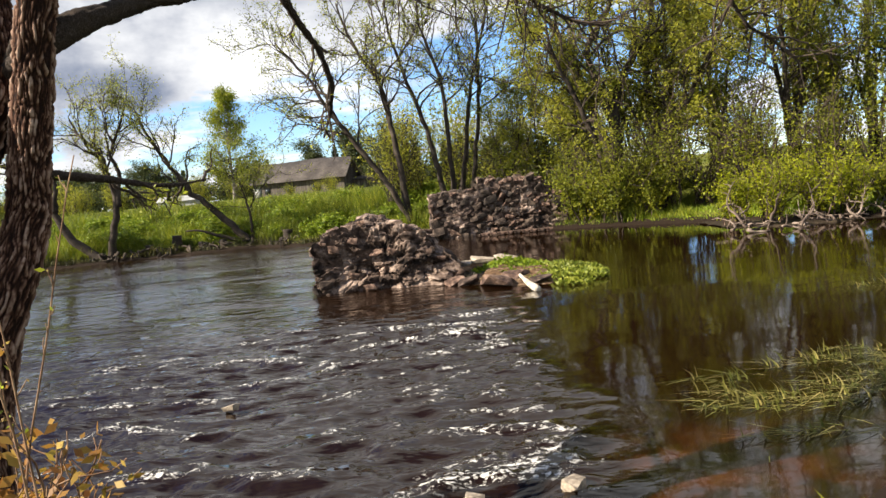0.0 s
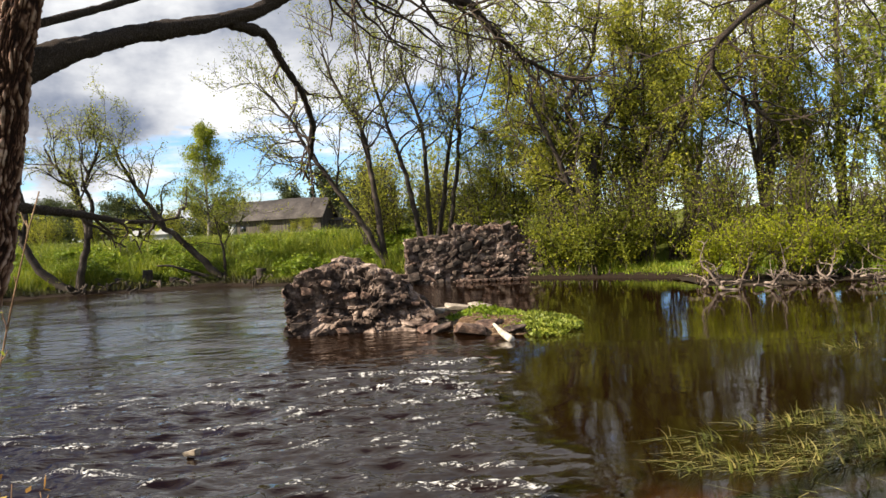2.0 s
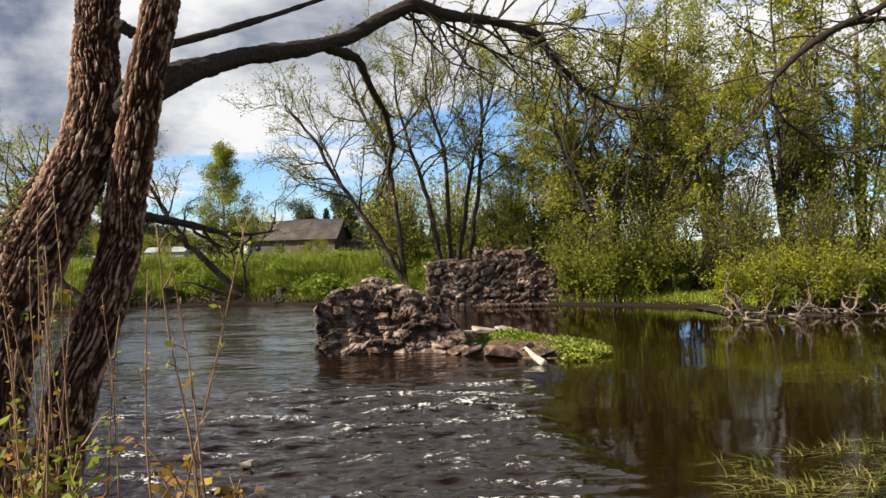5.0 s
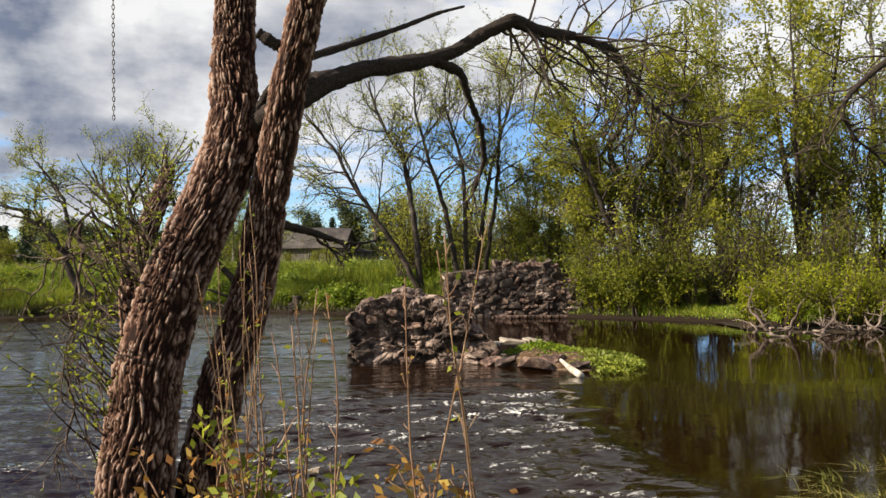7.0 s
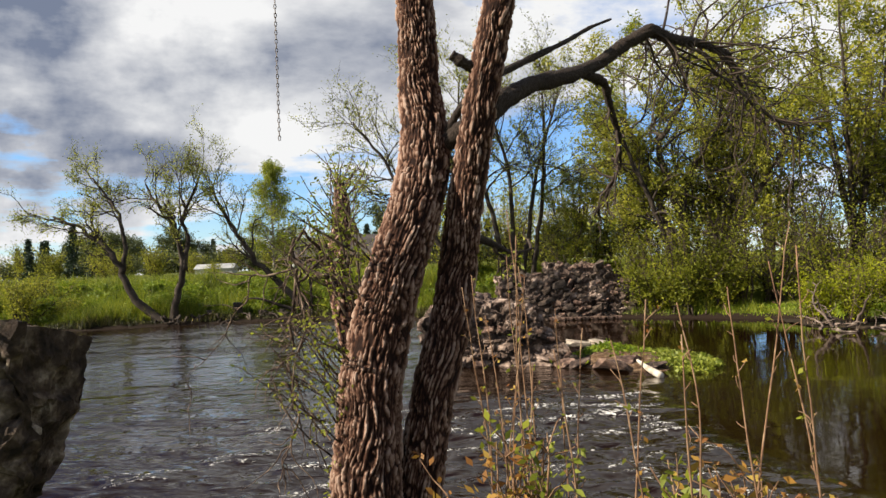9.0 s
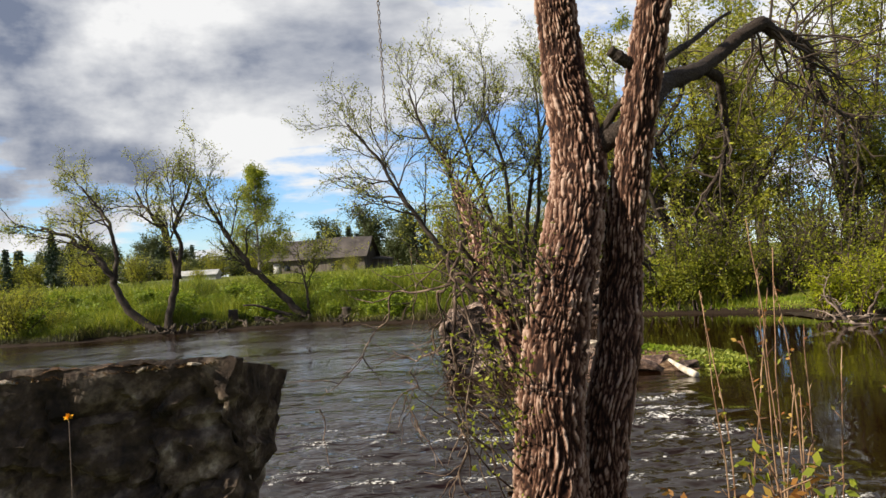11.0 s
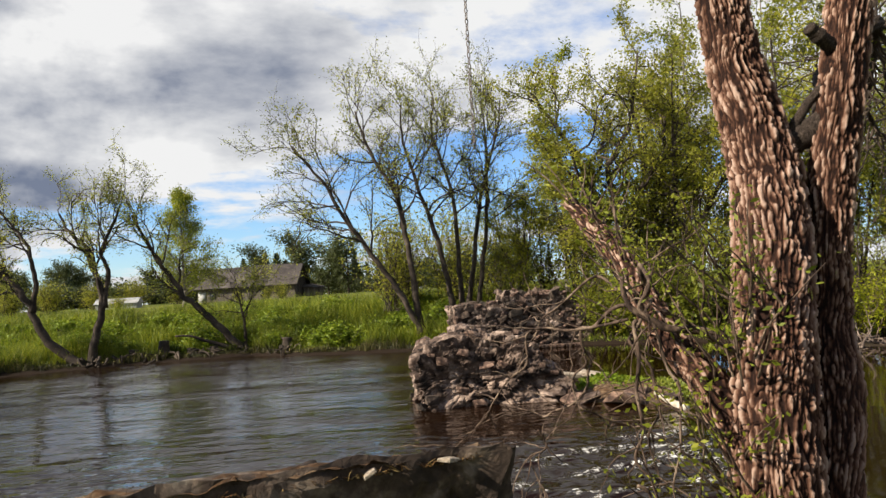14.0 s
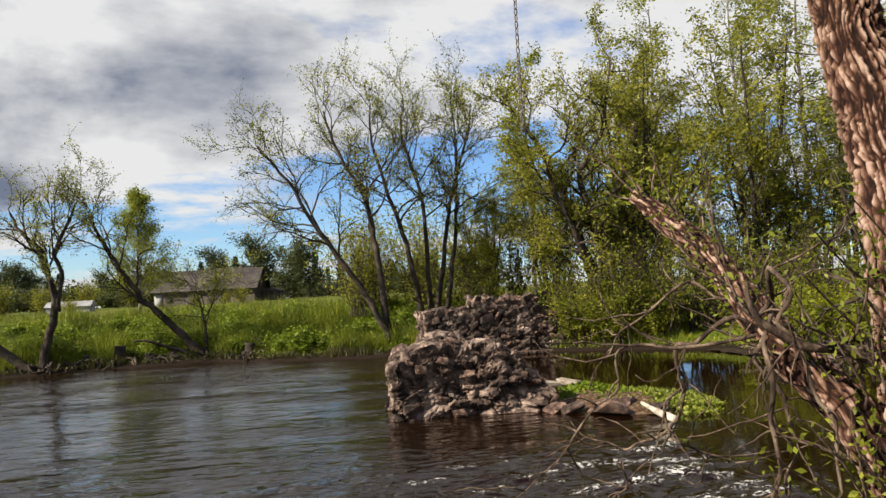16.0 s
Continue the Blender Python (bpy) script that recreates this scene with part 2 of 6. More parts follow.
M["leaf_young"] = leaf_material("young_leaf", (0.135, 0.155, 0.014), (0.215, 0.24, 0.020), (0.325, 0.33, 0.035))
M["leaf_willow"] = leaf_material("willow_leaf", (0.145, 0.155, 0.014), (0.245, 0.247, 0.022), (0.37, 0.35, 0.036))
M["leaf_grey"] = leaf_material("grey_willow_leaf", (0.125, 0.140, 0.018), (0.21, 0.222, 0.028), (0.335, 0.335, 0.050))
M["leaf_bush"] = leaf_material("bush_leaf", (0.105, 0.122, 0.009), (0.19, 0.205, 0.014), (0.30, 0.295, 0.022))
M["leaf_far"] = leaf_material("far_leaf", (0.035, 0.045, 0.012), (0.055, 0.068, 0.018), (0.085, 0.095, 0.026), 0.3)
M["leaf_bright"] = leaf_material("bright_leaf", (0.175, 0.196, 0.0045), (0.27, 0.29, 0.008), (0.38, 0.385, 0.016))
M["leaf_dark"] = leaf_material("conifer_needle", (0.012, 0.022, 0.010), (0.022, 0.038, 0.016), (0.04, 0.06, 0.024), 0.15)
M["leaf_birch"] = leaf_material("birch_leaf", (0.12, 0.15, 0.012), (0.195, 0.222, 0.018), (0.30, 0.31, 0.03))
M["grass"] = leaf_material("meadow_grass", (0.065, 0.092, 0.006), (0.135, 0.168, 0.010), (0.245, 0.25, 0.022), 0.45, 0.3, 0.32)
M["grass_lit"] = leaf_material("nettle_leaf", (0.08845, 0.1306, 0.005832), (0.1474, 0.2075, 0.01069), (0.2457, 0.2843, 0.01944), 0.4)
M["reed"] = leaf_material("reed_blade", (0.09135, 0.1092, 0.0216), (0.1928, 0.1911, 0.0432), (0.406, 0.3276, 0.1152), 0.35)
M["dry_leaf"] = leaf_material("dry_leaf", (0.196, 0.0715, 0.018), (0.315, 0.156, 0.03), (0.385, 0.273, 0.048), 0.4)
M["dry_moss_blade"] = leaf_material("moss_blade", (0.05, 0.025, 0.008), (0.12, 0.055, 0.017), (0.2, 0.14, 0.05), 0.2)
M["sedge"] = leaf_material("sedge_blade", (0.02, 0.02, 0.006), (0.045, 0.045, 0.012), (0.10, 0.085, 0.03), 0.25)
M["mud"] = rough_surface("dark_mud", [(0.3, (0.012, 0.008, 0.005)), (0.5, (0.028, 0.019, 0.011)), (0.7, (0.06, 0.042, 0.025))], 3.0, 0.7, 0.03, 0.7, fine=5.0)
M["water_weed"] = leaf_material("weed_leaf", (0.105, 0.1365, 0.012), (0.175, 0.2015, 0.021), (0.252, 0.26, 0.036), 0.35)
M["rubble"] = rough_surface("rubble_stone", [(0.34, (0.018, 0.012, 0.009)), (0.5, (0.085, 0.055, 0.042)), (0.70, (0.29, 0.205, 0.155))], 2.6, 0.5, 0.02, 0.9, fine=5.0, per_piece=0.5)
M["mortar"] = rough_surface("old_mortar", [(0.36, (0.012, 0.008, 0.006)), (0.5, (0.095, 0.064, 0.048)), (0.66, (0.36, 0.265, 0.205))], 2.2, 0.6, 0.03, 0.95, fine=6.0)
M["rubble_dark"] = rough_surface("lichened_stone", [(0.34, (0.014, 0.011, 0.009)), (0.5, (0.055, 0.042, 0.033)), (0.72, (0.15, 0.115, 0.088))], 2.2, 0.5, 0.02, 0.9, fine=5.0, per_piece=0.5)
M["pale_stone"] = rough_surface("pale_stone", [(0.3, (0.16, 0.125, 0.09)), (0.5, (0.30, 0.24, 0.175)), (0.7, (0.45, 0.38, 0.29))], 4.0, 0.5, 0.02)
M["white_wood"] = rough_surface("bleached_wood", [(0.3, (0.26, 0.21, 0.15)), (0.5, (0.42, 0.36, 0.28)), (0.7, (0.58, 0.52, 0.43))], 4.0, 0.3, 0.01)
M["slab"] = rough_surface("mossy_concrete", [(0.34, (0.016, 0.011, 0.008)), (0.50, (0.055, 0.037, 0.025)), (0.61, (0.14, 0.105, 0.075)), (0.70, (0.32, 0.265, 0.20))], 7.0, 0.7, 0.03, 0.95, fine=5.0)
M["moss"] = rough_surface("dry_moss", [(0.3, (0.025, 0.014, 0.007)), (0.5, (0.10, 0.053, 0.024)), (0.68, (0.25, 0.175, 0.105))], 9.0, 0.9, 0.03, 1.0, fine=7.0)
M["roof"] = rough_surface("old_roof_sheet", [(0.3, (0.035, 0.028, 0.024)), (0.5, (0.06, 0.049, 0.041)), (0.7, (0.10, 0.083, 0.07))], 0.5, 0.3, 0.02, 0.8)
M["boards"] = rough_surface("grey_boards", [(0.3, (0.05, 0.04, 0.03)), (0.5, (0.10, 0.082, 0.065)), (0.7, (0.17, 0.145, 0.12))], 0.8, 0.3, 0.02, 0.85, (6, 6, 0.4))
M["boards_dark"] = rough_surface("dark_boards", [(0.3, (0.02, 0.016, 0.013)), (0.5, (0.045, 0.036, 0.03)), (0.7, (0.08, 0.065, 0.052))], 0.8, 0.3, 0.02, 0.85, (6, 6, 0.4))
M["whitewash"] = rough_surface("whitewash", [(0.3, (0.20, 0.195, 0.18)), (0.5, (0.29, 0.285, 0.265)), (0.7, (0.38, 0.37, 0.35))], 0.8, 0.2, 0.01)
M["window_dark"] = material("window_glass", (0.02, 0.022, 0.025), 0.1, 0.5)[0]
M["iron"] = rough_surface("rusty_iron", [(0.3, (0.05, 0.035, 0.028)), (0.5, (0.11, 0.085, 0.07)), (0.7, (0.20, 0.16, 0.13))], 30.0, 0.4, 0.002, 0.6, spec=0.5)
M["yellow"] = material("dandelion_yellow", (0.75, 0.36, 0.01), 0.7)[0]


def earth_material():
    m, n, l, b = material("earth", (0.1, 0.12, 0.03), 0.95, 0.1)
    v = coords(n, l)
    big = noise_tex(n, l, v, 0.12, 4)
    col = ramp_of(n, l, big, [(0.3, (0.05, 0.06, 0.010)), (0.5, (0.085, 0.095, 0.014)), (0.7, (0.14, 0.135, 0.024))])
    fine = noise_tex(n, l, v, 6.0, 8, 0.7)
    shade = ramp_of(n, l, fine, [(0.25, (0.5, 0.5, 0.45)), (0.7, (1.3, 1.3, 1.2))])
    col = mix_rgb(n, l, 1.0, col, shade, "MULTIPLY")
    # bare mud along the water's edge
    g = n.new("ShaderNodeNewGeometry")
    sp = n.new("ShaderNodeSeparateXYZ")
    l.new(g.outputs["Position"], sp.inputs[0])
    add = n.new("ShaderNodeMath")
    add.operation = "MULTIPLY_ADD"
    add.inputs[1].default_value = 0.5
    l.new(fine, add.inputs[0])
    l.new(sp.outputs["Z"], add.inputs[2])
    wet = ramp_of(n, l, add.outputs[0], [(0.42, (1, 1, 1)), (0.60, (0, 0, 0))])
    col = mix_rgb(n, l, wet, col, (0.016, 0.010, 0.006))
    l.new(col, b.inputs["Base Color"])
    bump_of(n, l, b, fine, 0.8, 0.08)
    return m


def water_material():
    m, n, l, b = material("river_water", (0.008, 0.005, 0.003), 0.04, 0.5)
    b.inputs["IOR"].default_value = 1.333
    v = coords(n, l)
    at = n.new("ShaderNodeAttribute")
    at.attribute_name = "foam"
    sh = n.new("ShaderNodeAttribute")
    sh.attribute_name = "shoal"
    fleck = ramp_of(n, l, noise_tex(n, l, coords(n, l, (1.0, 1.5, 1.0)), 11.0, 10, 0.74, 0.4), [(0.49, (0, 0, 0)), (0.60, (1, 1, 1))])
    mul = n.new("ShaderNodeMath")
    mul.operation = "MULTIPLY"
    l.new(at.outputs["Fac"], mul.inputs[0])
    l.new(fleck, mul.inputs[1])
    fo = ramp_of(n, l, mul.outputs[0], [(0.12, (0, 0, 0)), (0.36, (1, 1, 1))])
    bed = ramp_of(n, l, noise_tex(n, l, v, 1.4, 4), [(0.40, (0.006, 0.003, 0.001)), (0.68, (0.05, 0.014, 0.004))])
    body = mix_rgb(n, l, sh.outputs["Fac"], (0.0075, 0.0030, 0.0009), bed)
    col = mix_rgb(n, l, fo, body, (0.58, 0.55, 0.49))
    l.new(col, b.inputs["Base Color"])
    ro = ramp_of(n, l, fo, [(0.0, (0.045, 0.045, 0.045)), (1.0, (0.7, 0.7, 0.7))])
    l.new(ro, b.inputs["Roughness"])
    rip = n.new("ShaderNodeAttribute")
    rip.attribute_name = "ripple"
    w1 = noise_tex(n, l, coords(n, l, (0.8, 2.0, 1.0)), 1.6, 3, 0.5, 0.3)
    w2 = noise_tex(n, l, coords(n, l, (0.6, 1.4, 1.0)), 1.0, 2, 0.5, 0.2)
    both = n.new("ShaderNodeMath")
    both.operation = "MULTIPLY_ADD"
    both.inputs[1].default_value = 1.0
    l.new(w2, both.inputs[0])
    l.new(w1, both.inputs[2])
    hm = n.new("ShaderNodeMath")
    hm.operation = "MULTIPLY"
    l.new(both.outputs[0], hm.inputs[0])
    l.new(rip.outputs["Fac"], hm.inputs[1])
    bump_of(n, l, b, hm.outputs[0], 1.0, 0.11)
    return m


M["earth"] = earth_material()
M["water"] = water_material()


# ---- geometry helpers ----
def lattice(ix, iy, iz, seed):
    h = (ix * 374761393 + iy * 668265263 + iz * 2147483647 + seed * 1274126177) & 0xFFFFFFFF
    h = ((h ^ (h >> 13)) * 1274126177) & 0xFFFFFFFF
    return ((h ^ (h >> 16)) & 0xFFFF) / 65535.0


def vnoise(x, y, z=None, seed=0):
    """Smooth value noise, 0 to 1."""
    x, y = np.asarray(x, float), np.asarray(y, float)
    z = np.zeros_like(x) if z is None else np.asarray(z, float)
    fx, fy, fz = np.floor(x), np.floor(y), np.floor(z)
    ix, iy, iz = fx.astype(np.int64), fy.astype(np.int64), fz.astype(np.int64)
    u, v, w = x - fx, y - fy, z - fz
    u, v, w = (a * a * (3 - 2 * a) for a in (u, v, w))
    total = 0
    for dx in (0, 1):
        for dy in (0, 1):
            for dz in (0, 1):
                k = (u if dx else 1 - u) * (v if dy else 1 - v) * (w if dz else 1 - w)
                total = total + k * lattice(ix + dx, iy + dy, iz + dz, seed)
    return total


def fbm(x, y, z=None, octaves=4, seed=0, gain=0.5):
    s, a, k, tot = 0, 1.0, 1.0, 0.0
    for o in range(octaves):
        s = s + a * vnoise(x * k, y * k, None if z is None else z * k, seed + o)
        tot += a
        a *= gain
        k *= 2.03
    return s / tot


def smooth(a, b, x):
    t = np.clip((x - a) / (b - a), 0, 1)
    return t * t * (3 - 2 * t)


class Geo:
    """Collects vertices and faces of one mesh."""

    def __init__(self):
        self.v, self.q, self.t, self.n = [], [], [], 0

    def add(self, verts, quads=None, tris=None):
        verts = np.asarray(verts, float)
        if quads is not None and len(quads):
            self.q.append(np.asarray(quads) + self.n)
        if tris is not None and len(tris):
            self.t.append(np.asarray(tris) + self.n)
        self.v.append(verts)
        self.n += len(verts)

    def tube(self, pts, radii, sides=6, cap=True):
        pts = np.asarray(pts, float)
        radii = np.asarray(radii, float)
        n = len(pts)
        tan = np.gradient(pts, axis=0)
        tan /= np.linalg.norm(tan, axis=1)[:, None] + 1e-9
        ref = np.where(np.abs(tan[:, 2:3]) > 0.9, np.array([[1.0, 0, 0]]), np.array([[0, 0, 1.0]]))
        if np.any(np.abs(tan[:, 2]) > 0.9):
            ref = np.tile(np.array([[1.0, 0.3, 0]]), (n, 1))
        a = np.cross(tan, ref)
        a /= np.linalg.norm(a, axis=1)[:, None] + 1e-9
        b = np.cross(tan, a)
        ang = np.linspace(0, 2 * math.pi, sides, endpoint=False)
        ring = pts[:, None, :] + radii[:, None, None] * (np.cos(ang)[None, :, None] * a[:, None, :] + np.sin(ang)[None, :, None] * b[:, None, :])
        i = np.arange(n - 1)[:, None] * sides
        j = np.arange(sides)[None, :]
        k = (j + 1) % sides
        quads = np.stack([i + j, i + k, i + sides + k, i + sides + j], -1).reshape(-1, 4)
        verts = ring.reshape(-1, 3)
        tris = None
        if cap:
            verts = np.vstack([verts, pts[0], pts[-1]])
            m = n * sides
            jj, kk = j[0], k[0]
            t0 = np.stack([np.full(sides, m), kk, jj], -1)
            t1 = np.stack([np.full(sides, m + 1), (n - 1) * sides + jj, (n - 1) * sides + kk], -1)
            tris = np.vstack([t0, t1])
        self.add(verts, quads, tris)

    def leaves(self, centres, size, rng, aspect=0.5, droop=0.3):
        """A pointed leaf at each centre, turned at random."""
        c = np.asarray(centres, float)
        n = len(c)
        if n == 0:
            return
        d = rng.normal(size=(n, 3))
        d[:, 2] = d[:, 2] * 0.7 - droop
        d /= np.linalg.norm(d, axis=1)[:, None]
        s = np.cross(d, rng.normal(size=(n, 3)))
        s /= np.linalg.norm(s, axis=1)[:, None] + 1e-9
        ln = size * rng.uniform(0.6, 1.3, (n, 1))
        w = ln * aspect * 0.5
        p0, p2 = c, c + d * ln
        mid = c + d * ln * 0.45
        verts = np.stack([p0, mid + s * w, p2, mid - s * w], 1).reshape(-1, 3)
        self.add(verts, np.arange(4 * n).reshape(-1, 4))

    def blades(self, roots, heights, widths, lean, rng, segs=2):
        """Upright tapering blades, bent over by lean (n x 2, metres at the tip)."""
        r = np.asarray(roots, float)
        n = len(r)
        yaw = rng.uniform(0, math.pi, n)
        side = np.stack([np.cos(yaw), np.sin(yaw), np.zeros(n)], 1)
        rows = []
        for k in range(segs + 1):
            u = k / segs
            c = r + np.stack([lean[:, 0] * u ** 1.8, lean[:, 1] * u ** 1.8, heights * u], 1)
            w = (widths * (1 - u) * 0.5 + 0.0008)[:, None]
            rows += [c - side * w, c + side * w]
        verts = np.stack(rows, 1)
        m = verts.shape[1]
        base = np.arange(n)[:, None] * m
        q = [base + np.array([[2 * k, 2 * k + 1, 2 * k + 3, 2 * k + 2]]) for k in range(segs)]
        self.add(verts.reshape(-1, 3), np.vstack(q))

    def mesh(self, name, mat, soft=True):
        me = bpy.data.meshes.new(name)
        v = np.vstack(self.v)
        q = np.vstack(self.q) if self.q else np.zeros((0, 4), int)
        t = np.vstack(self.t) if self.t else np.zeros((0, 3), int)
        me.vertices.add(len(v))
        me.vertices.foreach_set("co", v.ravel().astype(np.float32))
        me.loops.add(q.size + t.size)
        me.loops.foreach_set("vertex_index", np.concatenate([q.ravel(), t.ravel()]).astype(np.int32))
        me.polygons.add(len(q) + len(t))
        starts = np.concatenate([np.arange(len(q)) * 4, q.size + np.arange(len(t)) * 3])
        me.polygons.foreach_set("loop_start", starts.astype(np.int32))
        me.polygons.foreach_set("use_smooth", np.full(len(q) + len(t), soft))
        me.update(calc_edges=True)
        me.validate()
        me.materials.append(mat)
        return me


def part(name, geo, mat, parent=None, label="", soft=True):
    ob = new(name, geo.mesh(name, mat, soft) if isinstance(geo, Geo) else geo)
    if not isinstance(geo, Geo) and mat is not None and not geo.materials:
        geo.materials.append(mat)
    if parent is not None:
        ob.parent = parent
    return tagged(ob, label=label)


def thing(name, at, label, category, group="", kind=""):
    ob = new(name)
    ob.empty_display_size = 0.2
    ob.location = at
    return tagged(ob, label, category, group, kind)


def resample(pts, n):
    pts = np.asarray(pts, float)
    d = np.concatenate([[0], np.cumsum(np.linalg.norm(np.diff(pts, axis=0), axis=1))])
    # a rounded run through the points
    u = np.linspace(0, d[-1], n)
    out = np.stack([np.interp(u, d, pts[:, k]) for k in range(3)], 1)
    for _ in range(max(1, n // (len(pts) * 3))):
        out[1:-1] = 0.25 * out[:-2] + 0.5 * out[1:-1] + 0.25 * out[2:]
    return out


def wander(rng, p, d, length, n, bend, lift):
    pts = [np.array(p, float)]
    d = np.array(d, float)
    d /= np.linalg.norm(d)
    for _ in range(n):
        d = d + rng.normal(size=3) * bend
        d[2] += lift
        d /= np.linalg.norm(d)
        pts.append(pts[-1] + d * length / n)
    return np.array(pts)


def sprouts(rng, pts, count, lo, hi, spread):
    """Points along a run with directions that leave it at the given spread."""
    d = np.gradient(pts, axis=0)
    res = []
    for k in range(count):
        u = lo + (hi - lo) * (k + rng.uniform(0, 1)) / count
        f = u * (len(pts) - 1)
        i = min(int(f), len(pts) - 2)
        p = pts[i] + (pts[i + 1] - pts[i]) * (f - i)
        t = d[i] / (np.linalg.norm(d[i]) + 1e-9)
        s = np.cross(t, rng.normal(size=3))
        s /= np.linalg.norm(s) + 1e-9
        a = spread * rng.uniform(0.7, 1.3)
        res.append((p, t * math.cos(a) + s * math.sin(a), u))
    return res


def grow_tree(name, at, label, stems, seed, bark, leaf, n1=9, n2=6, n3=5, len1=2.6, leaf_n=16, leaf_size=0.14, lo=0.35, lift=0.10,
              spread=0.75, aspect=0.5, puff=0.22, sides=7, category="tree", group="", droop=0.3, twigs=True, shrink=0.5, split=False, cone=False, crook=0.16):
    """A tree of tapered stems, limbs and twigs with a crown of single leaves. stems: (points from the base, radius at foot, radius at tip)."""
    rng = np.random.default_rng(seed)
    root = thing(name, at, label, category, group)
    limbs, crown = Geo(), Geo()
    tips = []
    for pts, r0, r1 in stems:
        run = resample(np.asarray(pts, float), 22)
        run[1:-1] += rng.normal(size=(20, 3)) * r0 * 0.18
        rad = r1 + (r0 - r1) * (1 - np.linspace(0, 1, 22)) ** 0.9
        rad[0] *= 1.35
        rad[1] *= 1.12
        trunk = Geo()
        trunk.tube(run, rad, sides)
        bole = part("trunk", trunk, bark, root)
        tall = np.linalg.norm(run[-1] - run[0])
        for p, d, u in sprouts(rng, run, n1, lo, 1.0, spread):
            l1 = len1 * rng.uniform(0.65, 1.25) * ((1.08 - 0.9 * u) if cone else (1.0 - shrink * abs(u - 0.55)))
            b1 = wander(rng, p, d, l1, 6, crook, lift)
            rr = (r1 + (r0 - r1) * (1 - u)) * 0.55
            if split:
                one = Geo()
                one.tube(b1, np.linspace(rr, rr * 0.3, 7), 6, False)
                part("limb", one, bark, bole)
            else:
                limbs.tube(b1, np.linspace(rr, rr * 0.3, 7), 5, False)
            for p2, d2, u2 in sprouts(rng, b1, n2, 0.25, 1.0, 0.65):
                b2 = wander(rng, p2, d2, l1 * 0.5 * rng.uniform(0.6, 1.2), 4, crook * 1.25, lift)
                limbs.tube(b2, np.linspace(rr * 0.4, rr * 0.12 + 0.003, 5), 4, False)
                for p3, d3, u3 in sprouts(rng, b2, n3, 0.2, 1.0, 0.6):
                    b3 = wander(rng, p3, d3, l1 * 0.24 * rng.uniform(0.6, 1.3), 3, 0.2, lift * 0.5)
                    if twigs:
                        limbs.tube(b3, np.linspace(rr * 0.14 + 0.004, 0.004, 4), 3, False)
                    tips.append(b3)
    tagged(part("branchwork", limbs, bark, root), kind="stuff")
    if leaf_n and tips:
        tips = np.array(tips)
        k = rng.integers(0, 4, (len(tips), leaf_n))
        c = tips[np.arange(len(tips))[:, None], k].reshape(-1, 3)
        c = c + rng.normal(size=c.shape) * puff
        crown.leaves(c, leaf_size, rng, aspect, droop)
        tagged(part("crown", crown, leaf, root), kind="stuff")
    return root


def shrub(name, at, label, seed, bark, leaf, stems=14, height=2.0, width=1.6, leaf_n=10, leaf_size=0.11, lift=0.05, group="", category="shrub",
          puff=0.12, n2=7, aspect=0.5, lean=(0.0, 0.0), thin=1.0):
    rng = np.random.default_rng(seed)
    root = thing(name, at, label, category, group)
    wood, crown, tips = Geo(), Geo(), []
    for k in range(stems):
        a = rng.uniform(0, 2 * math.pi)
        out = rng.uniform(0.1, 1.0) * width / max(height, 0.1)
        d = (math.cos(a) * out + lean[0], math.sin(a) * out + lean[1], 1.0)
        run = wander(rng, (rng.normal() * 0.15 * width, rng.normal() * 0.15 * width, -0.05), d, height * rng.uniform(0.6, 1.15), 7, 0.13, lift)
        r = (0.012 * height + 0.006) * thin
        wood.tube(run, np.linspace(r, r * 0.2, 8), 5, False)
        for p, d2, u in sprouts(rng, run, n2, 0.15, 1.0, 0.7):
            b = wander(rng, p, d2, height * 0.28 * rng.uniform(0.5, 1.3), 4, 0.2, lift)
            wood.tube(b, np.linspace(r * 0.35, 0.003, 5), 3, False)
            tips.append(b)
    tagged(part("branchwork", wood, bark, root), kind="stuff")
    tips = np.array(tips)
    k = rng.integers(0, 5, (len(tips), leaf_n))
    c = tips[np.arange(len(tips))[:, None], k].reshape(-1, 3) + rng.normal(size=(len(tips) * leaf_n, 3)) * puff
    crown.leaves(c, leaf_size, rng, aspect, 0.1)
    tagged(part("crown", crown, leaf, root), kind="stuff")
    return root


# ---- ground and river ----
FAR_X = np.array([-400, -120, -60, -30, -25, -20, -12, -8, -3, 0, 2.2, 5.6, 7.6, 10, 12, 14, 18, 26, 40, 120, 400], float)
FAR_Y = np.array([70, 58, 49, 45.2, 44.5, 46.4, 47.6, 44.6, 42.6, 42.0, 40.4, 39.2, 37.8, 36.2, 34.5, 31.5, 29.0, 27.0, 22.0, -20, -200], float)
NEAR_X = np.array([-400, -60, -12, -6, -3, 0, 2.5, 4.5, 7.0, 12, 40, 120, 400], float)
NEAR_Y = np.array([20, 10, 6.0, 5.9, 6.0, 5.2, 5.6, 6.6, 8.5, 8.0, 0, -60, -290], float)


def far_line(x):
    return np.interp(x, FAR_X, FAR_Y)


def near_line(x):
    return np.interp(x, NEAR_X, NEAR_Y)


